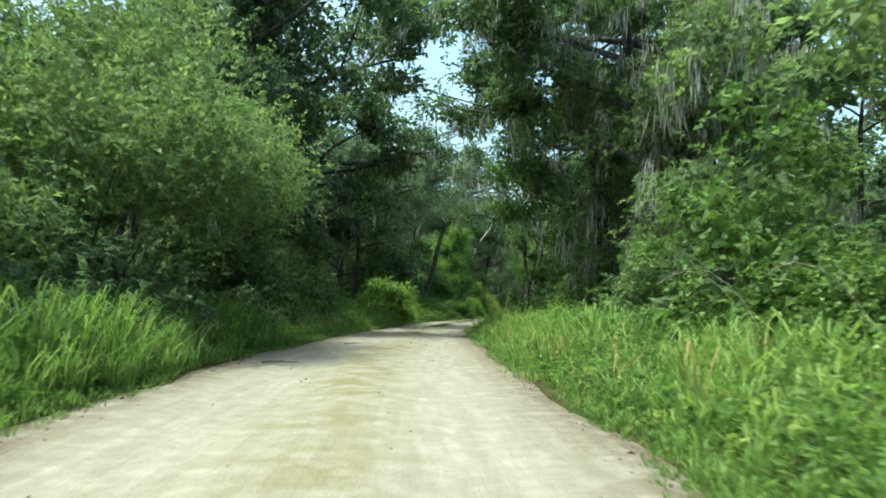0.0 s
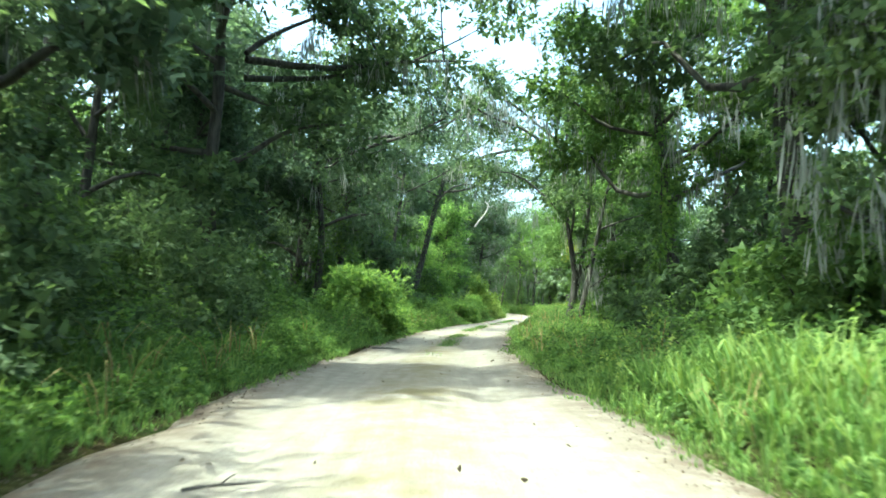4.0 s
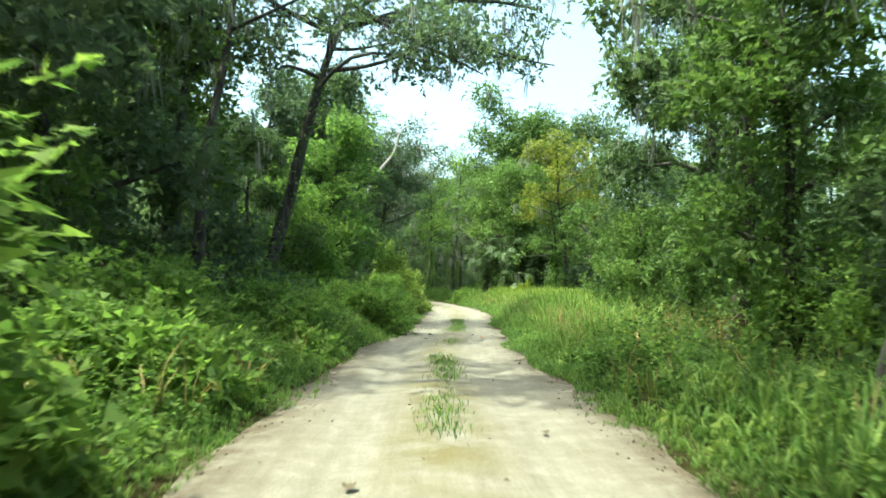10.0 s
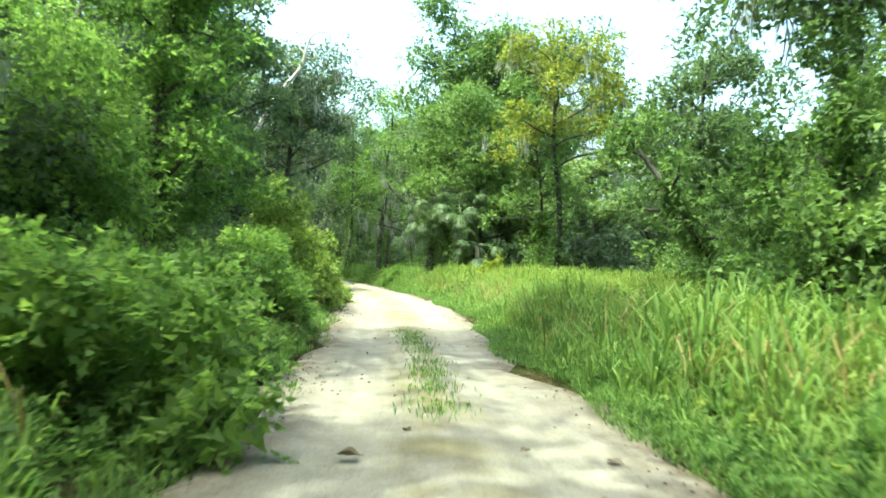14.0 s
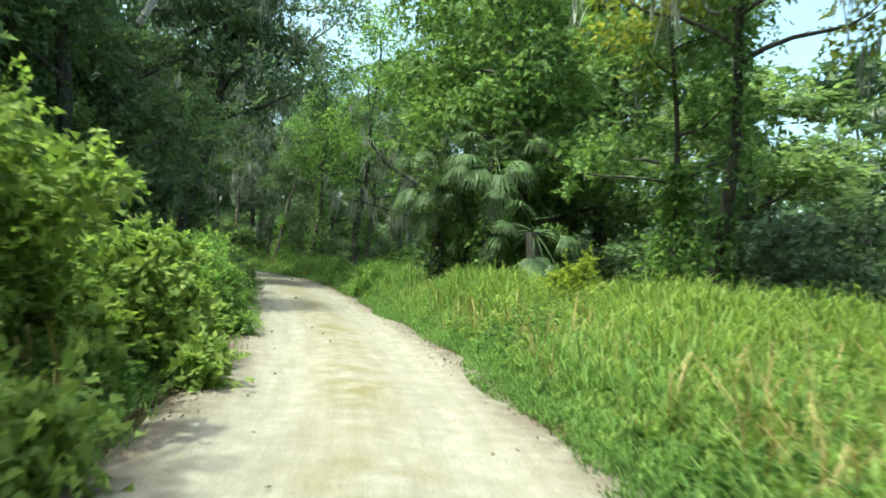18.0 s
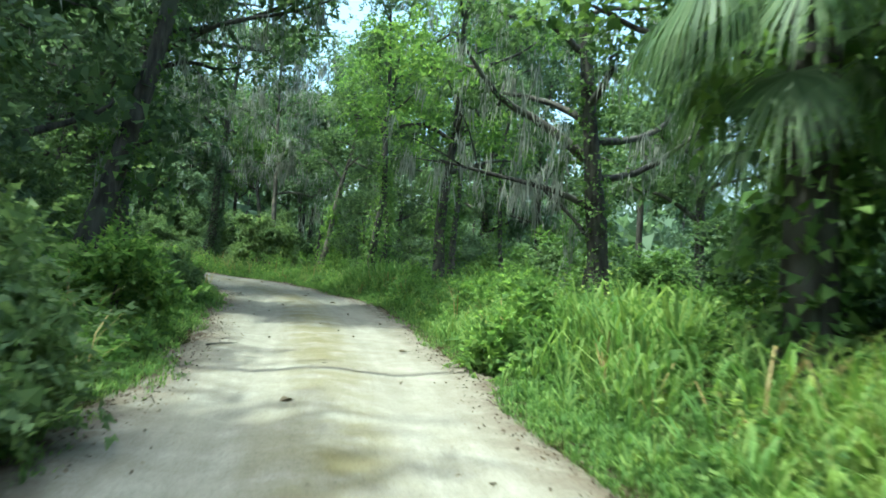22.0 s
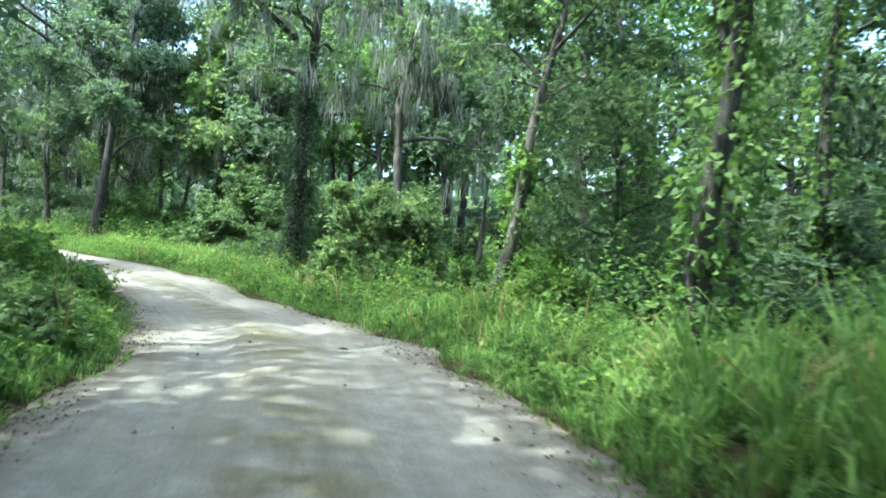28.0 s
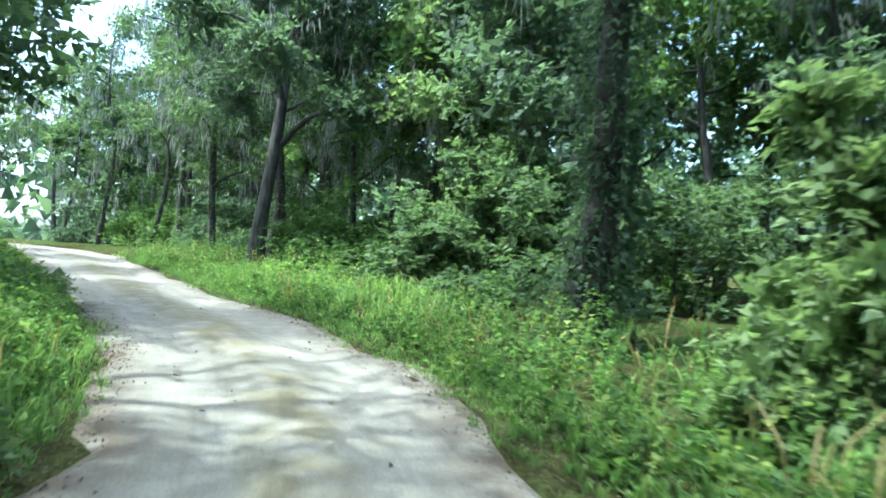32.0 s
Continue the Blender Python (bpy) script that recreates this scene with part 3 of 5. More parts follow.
bush("understory_shrub", "dark shaded shrub in front of the forest wall", -7.8, 36.0, 2.6, 4.5, 5.0, 11000, 0.12, OAK, 15)
tree("live_oak", "large dark live oak with thick spreading limbs and hanging moss", -15.0, 43.5, 21, 0.5, (1.0, 0), 0.5, 7.0, 11, 12000, 0.22, DARK, moss=1200, puff=1.7, seed=21)
tree("vine_covered_tree", "broad tree smothered in a dark dome of vines", -12.6, 51.5, 13, 0.3, (1.0, 0), 0.25, 3.2, 14, 15000, 0.14, DARK, vine=1750, puff=1.6, seed=22,
     reach=[((0.7, 0, 8.5), (4.0, -3.0, 10.5), 0.10, 1.2)])
tree("forest_oak", "dark moss-hung oak at the forest edge", -9.5, 30.0, 17, 0.32, (1.5, 0), 0.3, 4.5, 11, 15000, 0.18, DARK, moss=900, puff=1.5, seed=23,
     reach=[((0.9, 0, 9.5), (8.5, 4.5, 13.0), 0.15, 1.2), ((0.9, 0, 11.5), (7.5, -2.5, 15.0), 0.13, 1.2)])
tree("forest_oak", "dark moss-hung oak at the forest edge", -7.6, 40.0, 18, 0.28, (1.2, 0.5), 0.3, 4.4, 11, 14000, 0.16, OAK, moss=1500, puff=1.5, seed=24,
     reach=[((0.8, 0.3, 8.8), (8.2, 6.0, 10.8), 0.13, 1.35), ((0.8, 0.3, 11.0), (6.5, -3.5, 15.0), 0.13, 1.25), ((0.8, 0.3, 8.2), (5.6, 5.0, 10.0), 0.11, 1.4), ((0.8, 0.3, 9.0), (3.9, 2.6, 11.4), 0.10, 1.3)])
bush("bramble_bush", "bright leafy bramble bush on the sunny grass verge", 7.0, 12.2, 1.6, 2.2, 3.1, 6500, 0.09, OLIVE, 31, 0.4, 30)
bush("bramble_bush", "bright leafy bramble bush on the sunny grass verge", 7.8, 7.0, 2.2, 2.5, 3.4, 4500, 0.11, OLIVE, 32, 0.4)
tree("live_oak", "mossy live oak leaning over the sandy track", 8.0, 25.0, 17, 0.42, (-1.5, 0.5), 0.36, 6.0, 14, 14500, 0.16, OAK, moss=6500, vine=1750, puff=1.5, seed=33,
     reach=[((-0.5, 0, 9.0), (-7.5, 2.5, 12.2), 0.13, 1.4), ((-0.8, 0, 10.0), (-7.5, 6.0, 13.5), 0.14, 1.3)])
tree("live_oak", "mossy live oak leaning over the sandy track", 7.5, 33.5, 18, 0.36, (-1.0, 0), 0.36, 5.2, 13, 16000, 0.17, OAK, moss=3000, vine=2100, puff=1.4, seed=34,
     reach=[((-0.5, 0, 8.0), (-7.5, 3.0, 11.0), 0.14, 1.1), ((-0.5, 0, 10.0), (-6.5, 7.0, 13.5), 0.13, 1.2)])
tree("mossy_tree", "airy grey-green tree hung with moss and vines beside the track", 8.4, 21.0, 12, 0.17, (-0.4, 0.3), 0.15, 2.6, 13, 8500, 0.115, LIGHT, moss=3200, vine=1600, puff=0.95, seed=695)
tree("mossy_tree", "airy grey-green tree hung with moss and vines beside the track", 6.4, 27.5, 12, 0.16, (-0.2, 0.2), 0.15, 2.2, 13, 7000, 0.115, LIGHT, moss=3000, vine=1600, puff=0.9, seed=696)
mossy = tree("mossy_tree", "tree with olive vine curtains beside the track", 7.6, 42.0, 15, 0.26, (-0.8, 0), 0.34, 4.4, 13, 12500, 0.14, OLIVE, moss=2200, vine=2800, puff=1.2, seed=35)
bush("vine_thicket", "olive-green thicket of vines and shrubs", 6.8, 20.5, 2.0, 3.5, 4.6, 8000, 0.12, OLIVE, 36)
bush("vine_thicket", "olive-green thicket of vines and shrubs", 6.4, 30.5, 2.0, 4.5, 3.6, 8000, 0.12, OLIVE, 37)
bush("vine_thicket", "olive-green thicket of vines and shrubs", 7.0, 43.5, 1.8, 3.0, 3.4, 5500, 0.12, OLIVE, 38)
# forked tree beside the verge
tree("forked_tree", "dark forked tree with twisting limbs on the grassy verge", 5.35, 51.2, 13, 0.2, base=0.5, spread=4.4, limbs=10, leaves=10000, leaf=0.12, mat=OAK, moss=2600, puff=1.0, seed=41,
     trunks=([(0, 0, -0.1), (0.2, 0, 1.1), (0.5, 0, 2.3), (0.32, 0, 3.4), (0.12, 0, 4.6), (-0.2, 0.2, 7.0), (0.2, 0.4, 10.2)],
             [(0.46, 0, 2.1), (0.72, 0.1, 3.2), (0.95, 0.1, 4.6), (1.1, 0, 6.4), (1.4, 0.2, 8.6), (1.5, 0.4, 10.2)]),
     reach=[((0.55, 0.05, 2.4), (1.5, 0.4, 3.6), 0.07, 0), ((-0.1, 0.2, 8.0), (-5.6, -2.0, 11.4), 0.08, 1.1), ((0.0, 0.2, 8.6), (-3.6, 2.5, 11.8), 0.07, 1.0)])
tree("leaning_tree", "thin dark tree leaning outwards on the grassy verge", 5.35, 48.8, 10, 0.15, base=0.6, spread=2.4, limbs=5, leaves=3500, leaf=0.12, mat=OLIVE, moss=700, puff=0.9, seed=42,
     trunks=([(0, 0, -0.1), (0.22, 0, 1.3), (0.5, 0, 2.4), (0.85, 0.2, 4.0), (1.4, 0.3, 6.5), (1.9, 0.3, 8.6)],), reach=[((0.4, 0, 2.0), (1.6, -0.6, 3.4), 0.05, 0)])
bush("gold_shrub", "bright yellow-green shrub on the sunny side", -3.9, 48.5, 2.1, 3.4, 4.0, 9500, 0.125, FRESH, 51, 0.36, 40)
bush("gold_shrub", "bright yellow-green shrub on the sunny side", -2.6, 55.5, 1.7, 2.8, 2.6, 6324, 0.095, FRESH, 52, 0.36)
bush("verge_shrub", "leafy green shrub beside the track", -1.1, 62.0, 1.6, 3.0, 2.0, 5750, 0.095, FRESH, 53, 0.38)
# leaning trees whose limbs cross above the track
tree("leaning_oak", "leaning oak with a long mossy limb reaching over the track", -2.3, 72.3, 17, 0.3, (4.2, 1.0), 0.6, 4.0, 10, 9500, 0.13, DARK, moss=1500, vine=900, puff=1.35, seed=61,
     reach=[((3.0, 0.8, 11.3), (11.0, 1.2, 12.8), 0.16, 1.5), ((3.4, 0.9, 12.4), (8.6, 0.6, 9.8), 0.10, 1.3), ((3.4, 0.9, 11.8), (11.6, 0.8, 10.4), 0.10, 1.3), ((2.5, 0.7, 9.6), (6.6, -1.8, 10.6), 0.10, 1.2), ((3.0, 0.8, 11.0), (-2.5, -2.0, 13.0), 0.11, 1.3)])
tree("leaning_oak", "tall dark leaning oak in the forest edge", -5.0, 70.0, 18, 0.24, (2.6, 1.6), 0.55, 3.6, 10, 7000, 0.14, DARK, moss=1200, vine=840, puff=1.4, seed=62)
tree("leaning_oak", "slim dark oak with its stem leaning over the verge shrubs", -3.4, 63.5, 16, 0.17, (1.6, 2.5), 0.6, 3.0, 8, 4200, 0.13, DARK, moss=900, vine=600, puff=1.2, seed=60)
tree("vine_covered_tree", "tall dark tree hung with vines, a limb over the track", -6.8, 57.0, 15, 0.24, (0.6, 0.3), 0.4, 3.2, 11, 9000, 0.13, DARK, moss=900, vine=1600, puff=1.25, seed=59,
     reach=[((0.4, 0.1, 8.8), (7.6, -2.5, 11.2), 0.12, 1.6), ((0.4, 0.1, 9.8), (8.4, 1.0, 12.6), 0.11, 1.6)])
tree("forest_oak", "dark moss-hung oak hung with vines at the forest edge", -5.8, 60.8, 16, 0.22, (0.3, 0.3), 0.2, 3.2, 13, 9500, 0.15, DARK, moss=900, vine=1400, puff=1.35, seed=697)
tree("forest_oak", "dark moss-hung oak at the forest edge", -12.0, 58.5, 19, 0.3, (0.5, 1.0), 0.35, 4.5, 11, 11000, 0.18, DARK, moss=1000, vine=1050, puff=1.4, seed=63)
tree("forest_oak", "dark moss-hung oak at the forest edge", -9.0, 67.0, 18, 0.3, (0.3, 0.5), 0.2, 4.2, 13, 10000, 0.17, DARK, moss=700, puff=1.5, seed=68)
tree("forest_oak", "dark moss-hung oak at the forest edge", -14.5, 53.5, 19, 0.3, (0.3, 0.5), 0.2, 4.4, 13, 10000, 0.18, DARK, moss=700, puff=1.6, seed=69)
tree("dark_stem_tree", "dark crooked stem leaning out of bright young growth", -2.6, 76.0, 9, 0.16, base=0.5, spread=2.6, limbs=7, leaves=5000, leaf=0.11, mat=OAK, moss=500, puff=0.9, seed=64,
     trunks=([(0.9, 0, -0.1), (0.75, 0, 1.2), (0.25, 0, 2.4), (-0.2, 0, 3.6), (-0.3, 0.1, 5.0), (0.0, 0.3, 7.4)],))
for k, (sx, sy, sh) in enumerate([(-1.6, 79.5, 7.5), (-0.6, 76.8, 5.0), (-2.8, 83.0, 9.0)]):
    tree("sapling", "young tree with bright yellow-green leaves down to the ground", sx, sy, sh, 0.07, (0.3, 0.2), 0.12, 1.7, 13, 6500, 0.085, FRESH, puff=0.85, seed=660 + k)
tree("vine_covered_tree", "sunlit tree wrapped to its top in yellow-green vines", 0.6, 82.0, 11, 0.2, (0.8, 0.5), 0.2, 2.1, 11, 8500, 0.11, FRESH, vine=3600, vine_mat=FRESH, vine_top=0.95, puff=0.95, seed=65)
tree("forest_oak", "tall dark vine-hung tree at the bend", -3.6, 92.5, 16, 0.28, (0.8, 0), 0.22, 3.4, 12, 13000, 0.16, DARK, vine=1750, puff=1.35, seed=66)
tree("forest_oak", "tall dark vine-hung tree at the bend", 0.9, 106.0, 16.5, 0.3, (0.8, 0), 0.2, 3.5, 13, 14000, 0.16, DARK, vine=1750, puff=1.4, seed=67)
tree("forest_oak", "tall dark vine-hung tree at the bend", 3.4, 98.5, 18.5, 0.24, (0.4, 0), 0.2, 3.0, 13, 10000, 0.14, OAK, vine=1750, puff=1.3, seed=691)
tree("forest_oak", "tall dark vine-hung tree at the bend", -0.8, 97.5, 18.0, 0.24, (0.3, 0), 0.2, 3.0, 13, 9000, 0.15, OAK, vine=1250, puff=1.3, seed=692)
tree("vine_covered_tree", "olive tree hung with vines behind the clearing", 18.8, 84.4, 10.5, 0.2, (-0.2, 0.2), 0.2, 2.8, 12, 8500, 0.12, OAK, vine=1500, puff=1.1, seed=693)
bush("verge_shrub", "leafy green shrub beside the track", 1.3, 70.0, 1.6, 4.0, 2.1, 11500, 0.078, FRESH, 71, 0.38)
bush("verge_shrub", "leafy green shrub beside the track", 2.7, 76.5, 1.5, 3.0, 2.6, 11500, 0.078, FRESH, 72, 0.38)
bush("verge_shrub", "tall bright broad-leaved shrub at the track's edge", 4.15, 85.2, 1.6, 2.8, 4.9, 17000, 0.082, MEADOW, 73, 0.42, 60)
bush("verge_shrub", "low bright shrub at the track's edge", 5.45, 88.6, 1.2, 2.4, 2.4, 10500, 0.082, MEADOW, 74, 0.42, 34)
bush("verge_shrub", "rounded grassy shrub at the track's edge", 6.2, 93.5, 1.1, 2.8, 2.1, 8500, 0.08, FRESH, 75, 0.25)
for k, (sx, sy, sw, sd, sh) in enumerate([(6.6, 100.5, 1.3, 2.6, 2.0), (6.7, 106.5, 1.2, 2.4, 1.8), (6.4, 112.5, 1.2, 2.6, 1.5), (5.3, 120.3, 1.2, 2.4, 1.6), (4.3, 127.3, 1.3, 2.2, 1.6), (2.1, 133.3, 1.4, 2.2, 1.9), (0.3, 137.2, 1.3, 1.8, 1.8), (-2.4, 141.2, 1.4, 1.6, 1.3), (-5.2, 145.1, 1.4, 1.6, 1.2)]):
    bush("verge_shrub", "low leafy shrub and tall weeds at the track's edge", sx, sy, sw, sd, sh, 5600, 0.075, LIGHT if k % 2 == 0 else FRESH, 500 + k, 0.36)
for k, (sx, sy, sh) in enumerate([(13.4, 133.0, 5.5), (17.4, 135.8, 7.0)]):
    tree("sapling", "young tree with fine light-green leaves down to the ground", sx, sy, sh, 0.07, (0.3, 0.2), 0.1, 1.7, 13, 5600, 0.07, OAK, vine=500, puff=0.8, seed=520 + k)
# east side, around the tall-grass clearing
tree("pale_leaved_tree", "tall airy tree with light sunlit leaves", 10.0, 61.5, 15, 0.22, (0.4, 0), 0.35, 3.6, 11, 8500, 0.15, OAK, moss=1200, vine=1750, puff=1.1, seed=81)
tree("pale_leaved_tree", "tall airy tree with light sunlit leaves", 12.8, 68.5, 15, 0.24, (0.6, 0), 0.35, 3.8, 11, 8500, 0.15, OAK, moss=1200, vine=1750, puff=1.1, seed=82)
tree("pale_leaved_tree", "tall airy tree with a straight dark trunk and spreading sunlit crown", 15.4, 72.8, 14, 0.2, (0.3, 0.2), 0.45, 4.2, 12, 9000, 0.12, OAK, moss=1200, vine=2200, puff=1.15, seed=80)
tree("vine_covered_tree", "slim tree draped in yellow-green vines", 8.4, 57.0, 9, 0.14, (0, 0.5), 0.2, 1.8, 8, 5000, 0.12, OLIVE, vine=2100, puff=0.8, seed=83)
tree("leaning_tree", "vine-draped tree leaning away from the clearing", 14.6, 77.0, 6.4, 0.16, (-2.2, 2.6), 0.4, 1.3, 6, 1500, 0.10, OLIVE, vine=3200, puff=0.55, seed=84)
tree("vine_covered_tree", "slim tree draped in yellow-green vines", 19.6, 77.5, 10.5, 0.18, (-0.4, 0.5), 0.15, 2.0, 10, 6500, 0.10, OLIVE, vine=3000, puff=0.8, seed=85)
bush("vine_thicket", "olive-green thicket of vines at the clearing's rim", 9.3, 56.0, 1.8, 3.0, 3.0, 5750, 0.095, FRESH, 86)
bush("vine_thicket", "olive-green thicket of vines at the clearing's rim", 12.5, 62.5, 2.2, 3.5, 3.2, 5500, 0.12, OLIVE, 87)
bush("vine_thicket", "olive-green thicket of vines at the clearing's rim", 12.6, 72.5, 1.6, 3.0, 3.2, 7000, 0.085, OLIVE, 88)
bush("vine_thicket", "olive-green thicket of vines at the clearing's rim", 15.6, 80.0, 1.6, 3.4, 3.4, 7000, 0.085, OLIVE, 188)
for k, (sx, sy, sh) in enumerate([(10.9, 68.6, 4.4), (11.5, 71.0, 5.4), (12.6, 74.4, 5.0), (10.9, 65.2, 4.6)]):
    tree("vine_covered_tree", "slim sapling hung with bright yellow-green vines", sx, sy, sh, 0.07, (0.2, 0.2), 0.12, 1.0, 9, 2600, 0.075, OLIVE, vine=1500, vine_mat=FRESH, vine_top=0.95, puff=0.5, seed=640 + k)
bush("vine_thicket", "dark thicket of vines at the clearing's rim", 19.5, 84.0, 2.5, 4.0, 4.5, 7000, 0.13, OLIVE, 89)
tree("vine_dome_tree", "great rounded tree smothered in olive-green vines", 17.8, 106.0, 18, 0.35, (-0.6, 0), 0.22, 5.4, 26, 30000, 0.15, OLIVE, vine=2500, puff=1.7, seed=91)
tree("vine_dome_tree", "great dark rounded tree smothered in vines", 21.6, 106.0, 16.5, 0.35, (0, 0), 0.18, 5.2, 24, 24000, 0.15, OAK, vine=2000, puff=1.7, seed=92)
tree("turning_tree", "tree with yellow and orange turning leaves", 16.2, 91.5, 11.6, 0.16, (-2.6, -3.0), 0.55, 3.0, 13, 5200, 0.10, GOLD, moss=500, vine=1600, puff=0.8, seed=93)
tree("vine_dome_tree", "rounded tree smothered in olive-green vines at the clearing's rim", 16.4, 99.4, 12.0, 0.2, (-1.0, -0.6), 0.25, 3.0, 16, 14000, 0.115, OLIVE, vine=2000, puff=1.2, seed=94)
for k, (tx, ty, th) in enumerate([(27.0, 124.1, 16), (25.0, 138.0, 18), (-2.2, 99.5, 17), (2.4, 113, 18), (2.1, 120.9, 18), (-4.3, 135.0, 17), (-9.0, 145.0, 18), (21.6, 141.1, 18), (16.4, 147.2, 18)]):
    tree("forest_oak", "tall dark forest tree hung with moss and vines", tx, ty, th, 0.26, (0.4, 0), 0.2, 3.6, 13, 6800, 0.19, DARK if k % 3 else OAK, moss=900, vine=900, puff=1.5, seed=180 + k,
         reach=[((0.3, 0, 8.0), (6.2, 1.5, 11.5), 0.12, 1.2)] if tx < 4 and 105 < ty < 130 else ())
tree("forest_oak", "tall tree standing behind the vine mound", 11.8, 159.7, 19, 0.25, (0, 0), 0.3, 3.6, 12, 9000, 0.2, DARK, puff=1.4, seed=95)
tree("vine_covered_tree", "slim vine-wrapped tree at the clearing's rim", 16.0, 92.2, 9.5, 0.11, (0.3, 0.4), 0.4, 1.8, 8, 3800, 0.11, OLIVE, vine=2600, vine_mat=FRESH, vine_top=0.5, puff=0.75, seed=96, reach=[((-0.1, 0.0, 3.5), (-3.7, -0.8, 3.8), 0.03, 0.45)])
bush("gold_shrub", "airy yellow-green shrub at the edge of tall grass", 14.1, 92.3, 0.95, 0.95, 3.1, 2900, 0.08, LIME, 97, 0.42, 26)
bush("verge_shrub", "leafy green shrub beside the track", 12.6, 104.8, 1.2, 1.8, 1.3, 4024, 0.095, FRESH, 98)
bush("verge_shrub", "bright green shrub among tall grass", 13.6, 109.5, 1.3, 2.2, 1.6, 6800, 0.078, FRESH, 99)
bush("verge_shrub", "leafy green shrub beside the track", 13.5, 117.5, 1.2, 2.2, 1.4, 5600, 0.075, FRESH, 100)
# the last bend
tree("mossy_oak", "old dark oak with crooked limbs and long grey moss", 17.9, 115.2, 13, 0.36, (-0.9, 0.8), 0.42, 4.5, 9, 4200, 0.11, OAK, moss=2600, vine=1500, puff=1.0, seed=111,
     reach=[((-0.2, 0.2, 3.2), (-4.4, 1.2, 4.3), 0.10, 0.5), ((-0.1, 0.2, 2.2), (-1.6, 1.4, 4.0), 0.07, 0.2), ((-0.3, 0.3, 4.6), (-4.0, 0.5, 7.4), 0.15, 0.4), ((-0.2, 0.2, 4.0), (4.5, 1.0, 6.5), 0.13, 0.4)])
for k, (tx, ty, th, tr, lx, ly) in enumerate([(17.2, 129.6, 18, 0.17, 1.4, 0.6), (17.0, 132.2, 17, 0.14, 0.9, 0.3), (13.25, 128.7, 16, 0.17, 0.3, 0.2), (13.75, 129.2, 15, 0.13, 0.9, 0.2),
                                             (19.6, 129.0, 16, 0.13, 1.6, 0.0), (15.6, 138.3, 17, 0.15, 0.2, 0.2)]):
    tree("slender_tree", "slender dark forest tree with a high leafy crown", tx, ty, th, tr, (lx, ly), 0.48, 2.4, 10, 5200, 0.10, FRESH if k % 2 else OAK, vine=1300, vine_top=0.45, puff=0.95, seed=120 + k)
tree("slender_tree", "tall forest tree with sunlit leaves down to half its height", 14.4, 119.3, 16.5, 0.2, (0.4, 0.2), 0.3, 3.0, 13, 5600, 0.11, FRESH, moss=500, vine=1100, puff=1.15, seed=698)
tree("slender_tree", "slim leaning trunk with a stripped pale base", 11.15, 136.0, 12, 0.17, (2.2, 0.5), 0.45, 2.4, 8, 4500, 0.11, OAK, GREY, vine=250, puff=0.9, seed=131)
tree("vine_covered_tree", "slim sapling clothed in bright broad vine leaves", 11.85, 135.9, 4.4, 0.05, (0.2, 0.1), 0.1, 0.5, 8, 1300, 0.095, FRESH, vine=1700, vine_mat=FRESH, vine_top=0.95, puff=0.32, seed=694)
tree("pale_trunk_tree", "tall tree with a pale grey trunk and moss", 8.7, 142.5, 17, 0.19, (0.5, 0.3), 0.34, 3.2, 10, 4200, 0.13, OAK, GREY, moss=8000, puff=1.1, seed=132)
tree("vine_clad_oak", "thick dark trunk clothed in climbing vines", 4.6, 147.5, 18, 0.34, (0.35, 0.5), 0.38, 3.4, 11, 6500, 0.13, OAK, moss=7000, vine=4200, vine_mat=DARK, vine_top=0.5, puff=1.3, seed=133,
     reach=[((0.1, 0.2, 9.0), (-4.0, -2.5, 12.0), 0.12, 1.3), ((0.2, 0.3, 10.5), (-2.0, -5.5, 13.5), 0.1, 1.3)])
tree("broken_stump", "dead broken trunk standing like a dark post", 11.6, 145.7, 4.9, 0.15, (0.25, 0.2), 0.5, 0.4, 0, 0, seed=134)
bush("pale_shrub", "shrub with glossy pale-edged leaves under the trees", 8.3, 142.0, 2.2, 1.4, 4.4, 9000, 0.125, LIGHT, 135, 0.42, 50)
bush("verge_shrub", "bright broad-leaved shrub beside the track", 12.4, 133.4, 1.0, 2.0, 1.9, 4024, 0.095, FRESH, 136)
bush("verge_shrub", "dark shrub filling the forest edge", 13.9, 143.1, 1.6, 2.0, 2.6, 4500, 0.12, OAK, 137)
bush("verge_shrub", "bright small shrub where the track bends", -2.8, 153.0, 1.5, 1.0, 1.0, 2600, 0.095, FRESH, 138)
bush("understory_shrub", "dark rounded shrub under the trees", 2.0, 154.1, 2.8, 2.2, 5.0, 8500, 0.14, OAK, 139, 0.36, 40)
tree("leaning_oak", "tall dark trunk leaning at the far bend", -7.2, 158.3, 17, 0.27, (1.9, 0.5), 0.3, 3.8, 12, 9000, 0.18, DARK, moss=1200, puff=1.2, seed=140)
tree("dark_cedar", "dense grey-green mossy tree beyond the bend", 0.7, 159.6, 15, 0.25, (0, 0), 0.15, 3.4, 14, 10000, 0.17, LIGHT, moss=3500, puff=1.3, seed=141)
